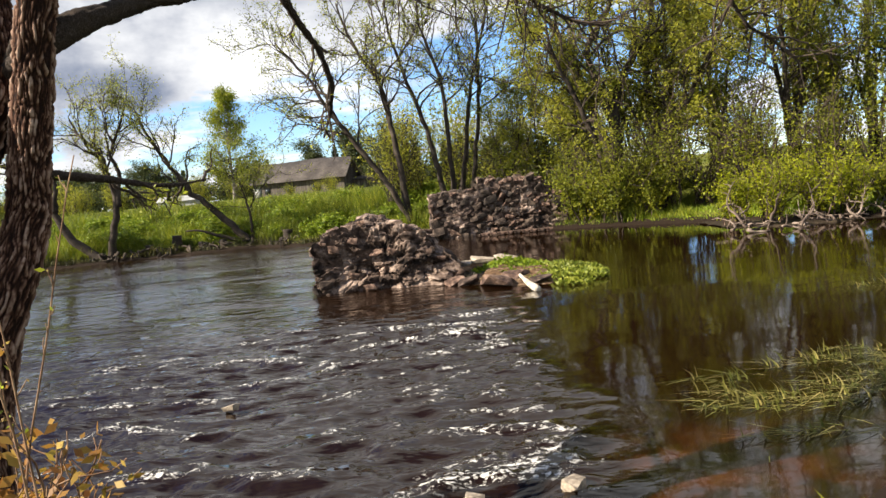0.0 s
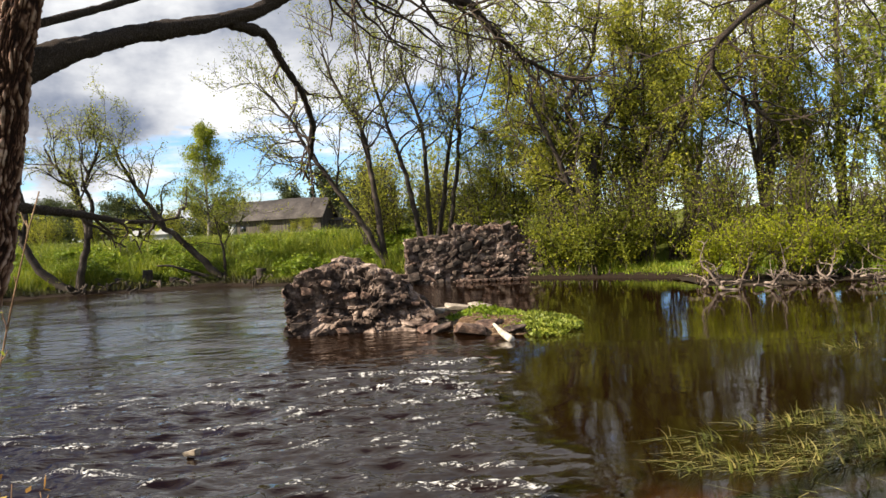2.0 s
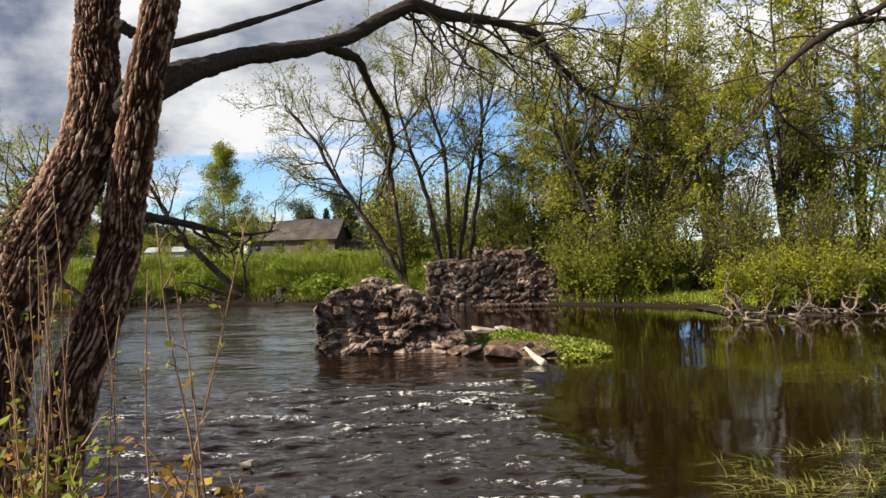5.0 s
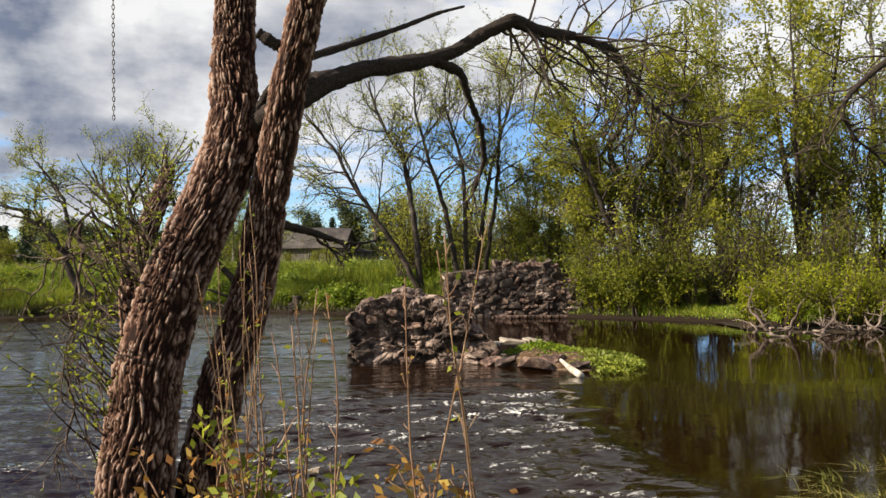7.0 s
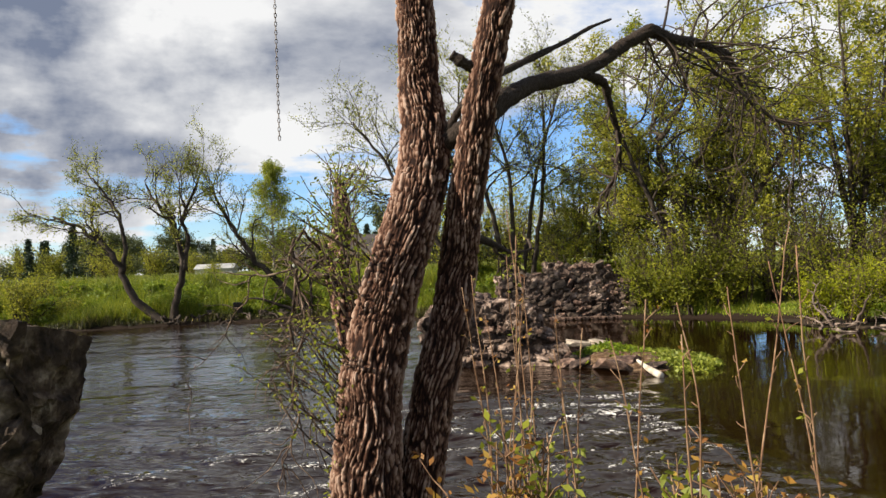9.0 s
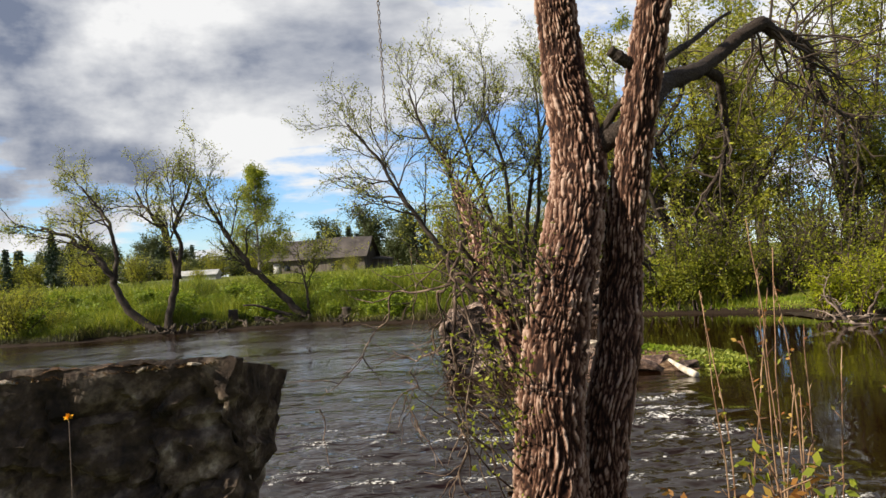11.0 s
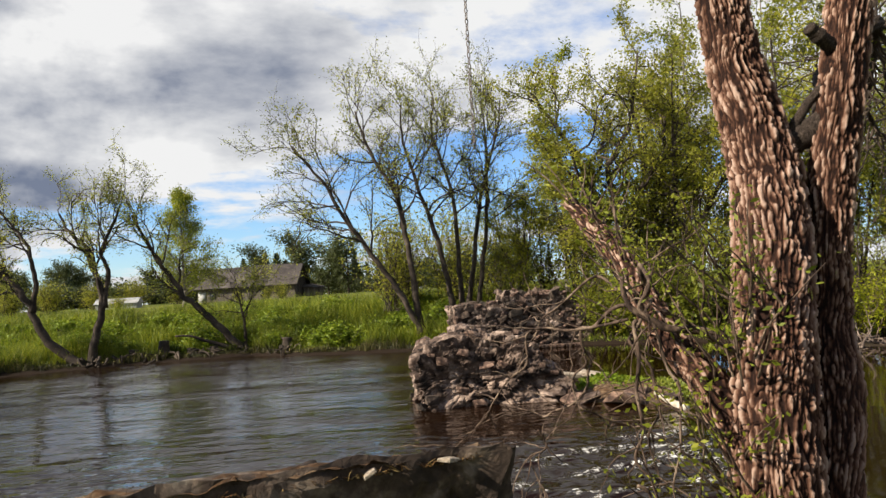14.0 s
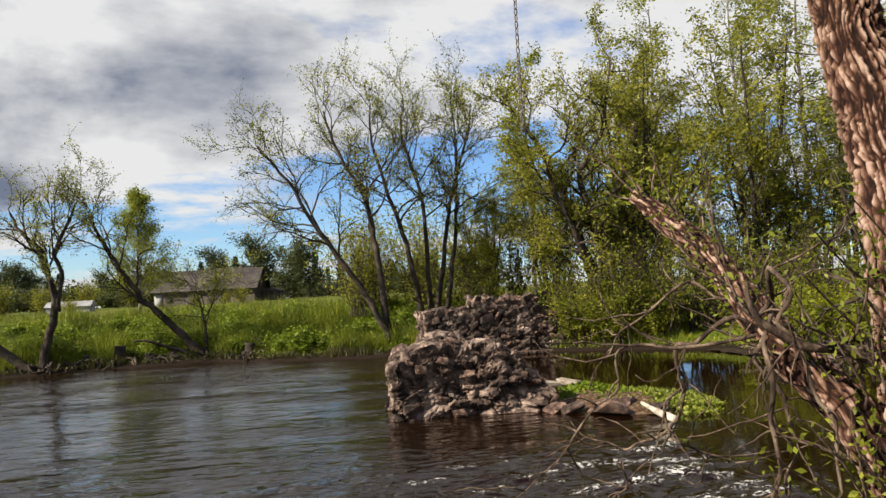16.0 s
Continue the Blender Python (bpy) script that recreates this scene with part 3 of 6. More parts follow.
def ground_z(x, y):
    x, y = np.asarray(x, float), np.asarray(y, float)
    wob = (fbm(x * 0.5, y * 0.5, octaves=3, seed=5) - 0.5)
    df = y - far_line(x) - wob * 1.2
    dn = near_line(x) - y - wob * 0.5
    far = np.where(df > 0, 0.24 * smooth(0, 0.5, df) + 0.2 * smooth(0.5, 1.6, df) + 1.25 * smooth(1.5, 13, df) + 1.5 * smooth(12, 75, df), -0.9 * smooth(0, 4, -df))
    top = 1.45 + 0.37 * smooth(3.2, 5.6, -x)
    near = np.where(dn > 0, top * smooth(0, 3.2, dn), -0.9 * smooth(0, 3, -dn))
    mid = (near_line(x) + far_line(x)) / 2
    z = np.where(y > mid, far, near)
    z = z + (fbm(x * 0.35, y * 0.35, octaves=4, seed=9) - 0.5) * 0.35 * smooth(1, 8, np.maximum(df, 0))
    z = z + (fbm(x * 1.3, y * 1.3, octaves=3, seed=3) - 0.5) * 0.10 * smooth(0.3, 2, np.maximum(df, dn))
    return z


def axis_steps(lo, hi, fine_lo, fine_hi, step, growth=1.18):
    mid = list(np.arange(fine_lo, fine_hi + step * 0.5, step))
    s, a = step, [mid[-1]]
    while a[-1] < hi:
        s *= growth
        a.append(min(a[-1] + s, hi))
    s, b = step, [mid[0]]
    while b[-1] > lo:
        s *= growth
        b.append(max(b[-1] - s, lo))
    return np.array(b[:0:-1] + mid + a[1:])


def sheet(xs, ys, zfun):
    X, Y = np.meshgrid(xs, ys)
    Z = zfun(X, Y)
    n, m = X.shape
    i = np.arange(n - 1)[:, None] * m
    j = np.arange(m - 1)[None, :]
    q = np.stack([i + j, i + j + 1, i + m + j + 1, i + m + j], -1).reshape(-1, 4)
    g = Geo()
    g.add(np.stack([X, Y, Z], -1).reshape(-1, 3), q)
    return g, X, Y


def build_ground():
    g, _, _ = sheet(axis_steps(-3000, 3000, -45, 40, 0.6), axis_steps(-3000, 4000, -4, 75, 0.45), ground_z)
    ob = new("ground", g.mesh("ground", M["earth"]))
    tagged(ob, "grassy river banks and meadow with muddy edges", "ground", kind="structure")


def weir_x(y):
    return np.interp(y, [4, 7, 8.2, 10.3, 13.4, 18, 19.5], [1.2, 1.45, 1.6, 1.3, 1.15, 1.5, 1.9])


def build_water():
    xs = axis_steps(-400, 400, -11, 4.5, 0.075, 1.06)
    ys = axis_steps(-290, 75, 5.4, 24, 0.075, 1.05)
    X, Y = np.meshgrid(xs, ys)
    edge = X - weir_x(Y) + 1.2 * (fbm(X * 1.1, Y * 1.1, octaves=3, seed=97) - 0.5)
    left = smooth(0.45, -0.5, edge) * smooth(20.5, 17.5, Y) + smooth(17.5, 20.5, Y) * smooth(3.0, -4.0, X)
    rapid = smooth(0.35, -0.4, edge) * smooth(18.3, 15.5, Y) * smooth(-16, -5, X - 0.5 * (Y - 9))
    rapid = np.maximum(rapid, 0.35 * left * smooth(22, 12, Y))
    steep = fbm(X * 0.9 + 3, Y * 2.1, octaves=4, seed=21)
    chop = 1 - np.abs(2 * fbm(X * 1.5, Y * 3.4, octaves=3, seed=31, gain=0.55) - 1)
    swell = fbm(X * 0.35, Y * 0.8, octaves=3, seed=41)
    z = rapid * (0.20 * (steep - 0.5) + 0.13 * (chop - 0.75) + 0.14 * (swell - 0.5))
    z = z + left * 0.022 * (fbm(X * 1.6, Y * 3.2, octaves=3, seed=51) - 0.5)
    z = z + 0.006 * (fbm(X * 0.8, Y * 1.4, octaves=2, seed=61) - 0.5)
    rag = 1.1 * (fbm(X * 1.3, Y * 1.3, octaves=3, seed=98) - 0.5)
    z = z + 0.035 * smooth(-0.9, 0.7, X - weir_x(Y) + rag) * smooth(20, 17, Y)
    foam = rapid * (smooth(0.66, 0.86, steep * 0.55 + chop * 0.45) * 0.50)
    for y0, a, b, w in ((14.35, -2.2, 0.9, 0.22), (15.7, -1.5, 1.25, 0.25), (13.2, -0.6, 0.9, 0.16), (16.8, -0.3, 1.3, 0.2), (11.6, -4.4, -3.6, 0.2), (8.6, -0.4, 1.2, 0.2), (7.5, -0.6, 1.1, 0.2), (9.6, -0.2, 0.9, 0.15), (10.0, -5.6, -4.0, 0.15), (7.0, -1.0, 0.9, 0.3)):
        yc = y0 + 0.28 * np.sin(X * 1.7 + y0) + 0.5 * (fbm(X * 1.2, Y * 0.3, octaves=2, seed=int(y0 * 10)) - 0.5)
        band = np.exp(-((Y - yc) / w) ** 2) * smooth(a - 0.6, a + 0.5, X) * smooth(b + 0.3, b - 0.3, X)
        foam = np.maximum(foam, band * (-0.05 + 1.0 * fbm(X * 2.4, Y * 3.5, octaves=4, seed=77, gain=0.65)))
        z = z + 0.05 * band
    z = z - 0.02
    z[Y < near_line(X) - 3] -= 0.15
    n, m = X.shape
    i = np.arange(n - 1)[:, None] * m
    j = np.arange(m - 1)[None, :]
    q = np.stack([i + j, i + j + 1, i + m + j + 1, i + m + j], -1).reshape(-1, 4)
    g = Geo()
    g.add(np.stack([X, Y, z], -1).reshape(-1, 3), q)
    me = g.mesh("river", M["water"])
    shoal = smooth(2.0, 0.6, np.abs(X - 2.1)) * smooth(8.6, 6.9, Y) * smooth(4.5, 6, Y) * (1 - left)
    ripple = np.clip(0.024 + left * (0.25 + 0.6 * smooth(0.35, 0.65, fbm(X * 0.22, Y * 0.5, octaves=3, seed=88))) + 0.3 * rapid, 0, 1)
    for key, val in (("foam", foam), ("shoal", shoal), ("ripple", ripple)):
        at = me.attributes.new(key, "FLOAT", "POINT")
        at.data.foreach_set("value", val.ravel().astype(np.float32))
    ob = new("river_water", me)
    tagged(ob, "dark peaty river water with rapids and white foam", "water", kind="structure")


build_ground()
build_water()


# ---- rubble ----
def stone_mesh(name, seed, mat, flat=0.7):
    """An angular broken stone of about a metre, to be scaled."""
    rng = np.random.default_rng(seed)
    bm = bmesh.new()
    for k in range(22):
        p = rng.uniform(-0.5, 0.5, 3)
        ax = rng.integers(0, 3)
        p[ax] = 0.5 * rng.choice((-1, 1)) * rng.uniform(0.82, 1.0)
        bm.verts.new((p[0], p[1], p[2] * flat))
    hull = bmesh.ops.convex_hull(bm, input=bm.verts)
    bmesh.ops.delete(bm, geom=[v for v in bm.verts if not v.link_faces], context="VERTS")
    me = bpy.data.meshes.new(name)
    bm.to_mesh(me)
    bm.free()
    me.materials.append(mat)
    return me


def cells(p, seed):
    """Cellular noise: distance gap to the second nearest cell, and a random number for the nearest."""
    base = np.floor(p).astype(np.int64)
    f1 = np.full(len(p), 9.0)
    f2 = np.full(len(p), 9.0)
    who = np.zeros(len(p))
    for dx in (-1, 0, 1):
        for dy in (-1, 0, 1):
            for dz in (-1, 0, 1):
                c = base + np.array((dx, dy, dz))
                o = np.stack([lattice(c[:, 0], c[:, 1], c[:, 2], seed + k) for k in range(3)], 1)
                d = np.linalg.norm(c + o - p, axis=1)
                near = d < f1
                f2 = np.where(near, f1, np.minimum(f2, d))
                who = np.where(near, lattice(c[:, 0], c[:, 1], c[:, 2], seed + 9), who)
                f1 = np.where(near, d, f1)
    return f2 - f1, who


def rubble_core(name, outline, depth_lo, depth_hi, mat, parent, seed, res=0.05, grain=1.7):
    """The solid heart of a masonry ruin: a long block whose top follows outline (x, z), worn by noise."""
    ox, oz = np.array(outline, float).T
    x0, x1 = ox[0], ox[-1]
    nu, nh, nd = int((x1 - x0) / res), int(1.2 / res), int((depth_hi - depth_lo) / res)
    g = Geo()

    def patch(fx, fy, fz, n, m):
        U, V = np.meshgrid(np.linspace(0, 1, n), np.linspace(0, 1, m))
        x, y, z = fx(U, V), fy(U, V), fz(U, V)
        i = np.arange(m - 1)[:, None] * n
        j = np.arange(n - 1)[None, :]
        q = np.stack([i + j, i + j + 1, i + n + j + 1, i + n + j], -1).reshape(-1, 4)
        p = np.stack([x, y, z], -1).reshape(-1, 3)
        cx, cy = (x0 + x1) / 2, (depth_lo + depth_hi) / 2
        out = p - np.array([cx, cy, 0.6])
        out[:, 0] *= 0.5
        out /= np.linalg.norm(out, axis=1)[:, None] + 1e-6
        a = fbm(p[:, 0] * 0.9, p[:, 1] * 0.9, p[:, 2] * 0.9, 3, seed) - 0.5
        warp = np.stack([fbm(p[:, 0] * 2, p[:, 1] * 2, p[:, 2] * 2, 2, seed + k) for k in (20, 30, 40)], 1) - 0.5
        gap, who = cells((p + warp * 0.35) * grain * np.array((0.75, 0.75, 1.9)), seed + 50)
        gap2, who2 = cells((p + warp * 0.2) * grain * np.array((2.1, 2.1, 3.6)), seed + 70)
        push = a * 0.6 + (who - 0.6) * 0.24 - 0.12 * smooth(0.14, 0.0, gap) + (who2 - 0.5) * 0.10 - 0.05 * smooth(0.15, 0.0, gap2)
        p = p + out * push[:, None] * smooth(-0.75, -0.3, p[:, 2])[:, None]
        g.add(p, q)

    top = lambda x: np.interp(x, ox, oz)
    X = lambda u: x0 + (x1 - x0) * u
    D = lambda v: depth_lo + (depth_hi - depth_lo) * v
    base = -0.7
    patch(lambda u, v: X(u), lambda u, v: 0 * u + depth_lo, lambda u, v: base + (top(X(u)) - base) * v, nu, nh * 2)
    patch(lambda u, v: X(1 - u), lambda u, v: 0 * u + depth_hi, lambda u, v: base + (top(X(1 - u)) - base) * v, nu, nh)
    patch(lambda u, v: X(u), lambda u, v: D(v), lambda u, v: top(X(u)), nu, nd)
    patch(lambda u, v: 0 * u + x0, lambda u, v: D(1 - u), lambda u, v: base + (oz[0] - base) * v, nd, nh * 2)
    patch(lambda u, v: 0 * u + x1, lambda u, v: D(u), lambda u, v: base + (oz[-1] - base) * v, nd, nh)
    return part("core", g, mat, parent, soft=False)


def rubble_wall(name, label, outline, depth, seed, stone_mats, core_mat, sizes, count, faces=(0.62, 0.16, 0.22)):
    rng = np.random.default_rng(seed)
    ox, oz = np.array(outline, float).T
    root = thing(name, (0, 0, 0), label, "ruin")
    rubble_core(name, outline, depth[0], depth[1], core_mat, root, seed)
    kinds = [stone_mesh("stone", seed * 10 + k, stone_mats[k % len(stone_mats)], rng.uniform(0.55, 0.9)) for k in range(10)]
    spots = []
    tries = 0
    while len(spots) < count and tries < count * 60:
        tries += 1
        x = rng.uniform(ox[0], ox[-1])
        zt = np.interp(x, ox, oz)
        s = rng.uniform(*sizes)
        r = rng.uniform()
        if r < faces[0]:
            p, ry = np.array((x, depth[0] + 0.02, rng.uniform(0.0, 1) * zt)), 0.0
        elif r < faces[0] + faces[1]:
            p, ry = np.array((ox[0] + 0.02, rng.uniform(*depth), rng.uniform(0.0, 1) * oz[0])), math.pi / 2
        else:
            p, ry = np.array((x, rng.uniform(*depth), zt - 0.03)), 0.0
        if any(np.linalg.norm((p - q) / (1, 1, 0.8)) < 0.42 * (s + t) for q, t in spots):
            continue
        spots.append((p, s))
        ob = new("stone", kinds[rng.integers(0, 10)])
        ob.parent = root
        sc = s * rng.uniform(0.8, 1.25, 3) * np.array((1.15, 0.5, 0.85))
        ob.matrix_basis = Matrix.LocRotScale(Vector(p), Euler((rng.normal() * 0.25, rng.normal() * 0.35, ry + rng.normal() * 0.2)), Vector(sc))
    return root


def build_mid_ruin():
    rubble_wall("masonry_ruin", "broken block of reddish rubble masonry standing in the river",
                [(-3.93, 1.2), (-3.6, 1.72), (-2.9, 1.95), (-2.3, 2.0), (-1.6, 1.85), (-0.8, 1.68), (-0.25, 1.35), (0.1, 0.95), (0.4, 0.45)], (22.1, 24.5), 11,
                (M["rubble"], M["rubble"], M["rubble_dark"]), M["mortar"], (0.2, 0.42), 22)


def build_far_ruin():
    rubble_wall("masonry_abutment", "ruined rubble stone abutment with a ragged top on the grassy bank",
                [(-0.3, 2.2), (2.2, 2.3), (2.35, 2.85), (3.1, 2.85), (3.2, 2.55), (3.5, 2.85), (5.2, 2.7), (6.0, 2.2), (7.0, 1.5), (8.0, 0.7)], (39.3, 42.0), 23,
                (M["rubble"], M["rubble_dark"], M["rubble_dark"]), M["mortar"], (0.25, 0.6), 170, (0.8, 0.12, 0.08))


def build_pale_footing():
    rng = np.random.default_rng(5)
    root = thing("footing", (0, 0, 0), "row of pale flat footing stones at the water's edge", "stonework")
    me = stone_mesh("stone", 91, M["rubble"], 0.6)
    for k in range(9):
        ob = new("stone", me)
        ob.parent = root
        ob.matrix_basis = Matrix.LocRotScale(Vector((2.3 + k * 0.40, 38.6 - 0.05 * k, 0.06)), Euler((0, 0, rng.normal() * 0.1)), Vector((0.45, 0.4, 0.3)))


def build_island():
    rng = np.random.default_rng(8)
    g, _, _ = sheet(np.linspace(0.0, 5.0, 60), np.linspace(18.6, 27, 80),
                    lambda x, y: 0.30 * smooth(1, 0.3, np.hypot((x - 2.2) / 2.0, (y - 22.6) / 3.4)) + 0.25 * (fbm(x * 1.5, y * 1.5, octaves=4, seed=14) - 0.5) - 0.12)
    ob = new("gravel_bar", g.mesh("gravel_bar", M["moss"]))
    tagged(ob, "low bar of brown gravel and silt in the river", "gravel bar", kind="structure")
    me = [stone_mesh("boulder", 60 + k, M["pale_stone"] if k < 2 else M["rubble"], 0.6) for k in range(4)]
    for k, (x, y, z, sx, sy, sz, kind) in enumerate(((1.3, 20.7, 0.12, 1.3, 0.7, 0.55, 3), (0.6, 21.3, 0.1, 0.7, 0.5, 0.4, 2), (1.9, 21.2, 0.15, 0.8, 0.6, 0.5, 3), (1.3, 25.6, 0.18, 0.9, 0.5, 0.35, 0),
                                                     (2.1, 25.8, 0.16, 0.8, 0.5, 0.3, 1), (0.7, 25.2, 0.16, 0.6, 0.4, 0.3, 0), (2.5, 20.4, 0.1, 0.6, 0.5, 0.3, 2), (0.2, 21.6, 0.08, 0.6, 0.5, 0.35, 2))):
        ob = new("boulder", me[kind])
        ob.matrix_basis = Matrix.LocRotScale(Vector((x, y, z)), Euler((rng.normal() * 0.1, rng.normal() * 0.1, rng.normal())), Vector((sx, sy, sz)))
        tagged(ob, "pale weathered boulder on the gravel bar" if kind < 2 else "brown weathered boulder on the gravel bar", "boulder", "boulders on the bar")
    lg = Geo()
    run = resample([(2.22, 18.85, 0.04), (2.05, 19.4, 0.15), (1.92, 20.0, 0.30)], 12)
    lg.tube(run, np.linspace(0.11, 0.045, 12) * rng.uniform(0.85, 1.15, 12), 9)
    tagged(new("log", lg.mesh("log", M["white_wood"])), "short bleached log lying on the bar's edge", "log")
    # leafy growth
    for nm, lab, cx, cy, rx, ry, n, mat, h, size in (("water_cress", "dark green leafy clump on the gravel bar", 2.1, 23.6, 1.2, 1.6, 2600, "grass_lit", 0.42, 0.13),
                                                     ("water_weed", "yellow-green weed spreading from the bar into the water", 3.3, 21.6, 1.2, 2.3, 5200, "water_weed", 0.24, 0.12)):
        g = Geo()
        r = np.sqrt(rng.uniform(0, 1, n))
        a = rng.uniform(0, 2 * math.pi, n)
        x, y = cx + rx * r * np.cos(a), cy + ry * r * np.sin(a)
        lump = fbm(x * 1.7, y * 1.7, octaves=2, seed=33)
        ok = lump + 0.25 * (1 - r) > 0.42
        x, y, r, lump = x[ok], y[ok], r[ok], lump[ok]
        z = 0.04 + rng.uniform(0, 1, len(x)) * h * (1.1 - r) * (0.4 + lump)
        g.leaves(np.stack([x, y, z], 1), size, rng, 0.6, -0.3)
        tagged(new(nm, g.mesh(nm, M[mat])), lab, "plants", kind="stuff")


def build_slab():
    """The broken end of an old concrete wall beside the path."""
    root = thing("concrete_wall", (0, 0, 0), "dark broken concrete wall with dry moss on top", "wall")
    g = Geo()
    n, m = 300, 220
    us = np.linspace(0, 1, n)
    # runs from the far end towards its broken end; section: bottom front, top front, top back, bottom back
    front0, front1 = np.array((-10.5, 1.75)), np.array((-5.40, 3.27))
    back0, back1 = np.array((-10.7, 2.35)), np.array((-5.27, 3.84))
    ring = []
    for k in range(m):
        w = k / (m - 1)
        ring.append(w)
    rows = []
    for u in us:
        f, b = front0 + (front1 - front0) * u, back0 + (back1 - back0) * u
        row = []
        for w in ring:
            if w < 0.4:
                s = w / 0.4
                row.append((*f, 0.2 + (2.89 - 0.2) * s))
            elif w < 0.6:
                s = (w - 0.4) / 0.2
                row.append((*(f + (b - f) * s), 2.89 - 0.13 * s))
            else:
                s = (w - 0.6) / 0.4
                row.append((*b, 2.76 - (2.76 - 0.2) * s))
        rows.append(row)
    p = np.array(rows)
    # undercut at the broken end
    z = p[..., 2]
    end = smooth(0.8, 1.0, us)[:, None]
    cut = end * (0.50 * smooth(2.75, 1.2, z) + 0.22 * (fbm(z * 5, p[..., 1] * 1.5, octaves=4, seed=2, gain=0.55) - 0.5))
    p[..., 0] -= cut * 0.95
    p[..., 1] -= cut * 0.30
    flat = p.reshape(-1, 3)
    a = fbm(flat[:, 0] * 2.5, flat[:, 1] * 2.5, flat[:, 2] * 2.5, 4, 71) - 0.5
    fine = fbm(flat[:, 0] * 9, flat[:, 1] * 9, flat[:, 2] * 9, 3, 72) - 0.5
    gap, who = cells(flat * np.array((3.2, 3.2, 4.0)), 91)
    gap2, who2 = cells(flat * np.array((13.0, 13.0, 15.0)), 92)
    chip = (who - 0.5) * 0.07 - 0.05 * smooth(0.14, 0.0, gap) + (who2 - 0.5) * 0.035
    flat[:, 0] += fine * 0.05 + (fbm(flat[:, 1] * 7, flat[:, 2] * 7, octaves=4, seed=73, gain=0.6) - 0.5) * 0.10
    flat[:, 1] += a * 0.16 + fine * 0.06 - chip * smooth(0.0, 0.2, np.abs(flat[:, 2] - 2.83))
    flat[:, 2] += a * 0.07 + fine * 0.05
    i = np.arange(n - 1)[:, None] * m
    j = np.arange(m - 1)[None, :]
    q = np.stack([i + j, i + m + j, i + m + j + 1, i + j + 1], -1).reshape(-1, 4)
    g.add(flat, q)
    # broken face
    last = flat.reshape(n, m, 3)[-1]
    c = last.mean(0) + np.array((0.06, 0.02, 0.1))
    steps = 26
    grid = np.stack([last + (c - last) * s for s in np.linspace(0, 1, steps)])
    gf = grid.reshape(-1, 3)
    rise = smooth(0, 0.25, np.repeat(np.linspace(0, 1, steps), m))
    gap, who = cells(gf * 7.0, 93)
    gf[:, 0] += rise * ((fbm(gf[:, 1] * 6, gf[:, 2] * 6, octaves=4, seed=74, gain=0.6) - 0.4) * 0.16 + (who - 0.5) * 0.07)
    i = np.arange(steps - 1)[:, None] * m
    q = np.stack([i + j, i + m + j, i + m + j + 1, i + j + 1], -1).reshape(-1, 4)
    g.add(gf, q)
    part("wall_body", g, M["slab"], root, soft=False)
    # moss cap
    g = Geo()
    n2, m2 = 260, 40
    U, W = np.meshgrid(np.linspace(0.02, 0.985, n2), np.linspace(0.05, 0.97, m2), indexing="ij")
    f = front0 + (front1 - front0) * U[..., None]
    b = back0 + (back1 - back0) * U[..., None]
    xy = f + (b - f) * W[..., None]
    zz = 2.868 - 0.13 * W + 0.015 * smooth(0, 0.2, W) * smooth(1, 0.8, W) + 0.09 * (fbm(xy[..., 0] * 9, xy[..., 1] * 9, octaves=5, seed=75, gain=0.65) - 0.42)
    a2 = fbm(xy[..., 0] * 2.5, xy[..., 1] * 2.5, 0 * U + 2.8 * 2.5, 4, 71) - 0.5
    i = np.arange(n2 - 1)[:, None] * m2
    j = np.arange(m2 - 1)[None, :]
    q = np.stack([i + j, i + m2 + j, i + m2 + j + 1, i + j + 1], -1).reshape(-1, 4)
    g.add(np.concatenate([xy, (zz + a2 * 0.07)[..., None]], -1).reshape(-1, 3), q)
    part("moss", g, M["moss"], root, "rust-brown dry moss")
    rng = np.random.default_rng(4)
    n3 = 9000
    u, w = 1 - rng.uniform(0, 1, n3) ** 1.6 * 0.75, rng.uniform(0.03, 0.97, n3)
    u = u * 0.985
    f = front0 + (front1 - front0) * u[:, None]
    b = back0 + (back1 - back0) * u[:, None]
    q2 = f + (b - f) * w[:, None]
    lump = fbm(q2[:, 0] * 4, q2[:, 1] * 4, octaves=3, seed=76)
    ok = lump > 0.42
    tuft = Geo()
    roots = np.concatenate([q2, (2.86 - 0.13 * w)[:, None]], 1)[ok]
    k = len(roots)
    tuft.blades(roots, rng.uniform(0.008, 0.024, k), np.full(k, 0.007), rng.normal(size=(k, 2)) * 0.02, rng)
    tagged(part("moss_tuft", tuft, M["dry_moss_blade"], root), kind="stuff")
    me = stone_mesh("chip", 95, M["pale_stone"], 0.5)
    for k in range(26):
        uu = 1 - rng.uniform(0, 1) * 0.4
        pf = front0 + (front1 - front0) * uu * 0.98
        pb = back0 + (back1 - back0) * uu * 0.98
        ww = rng.uniform(0.02, 0.2) if k % 3 else rng.uniform(0.1, 0.9)
        c = pf + (pb - pf) * ww
        s = rng.uniform(0.02, 0.055)
        ob = new("chip", me)
        ob.parent = root
        ob.matrix_basis = Matrix.LocRotScale(Vector((c[0], c[1], 2.87 - 0.13 * ww)), Euler((rng.normal() * 0.3, rng.normal() * 0.3, rng.uniform(0, 6))), Vector((s * 1.3, s, s * 0.6)))


build_mid_ruin()
build_far_ruin()
build_pale_footing()
build_island()
build_slab()


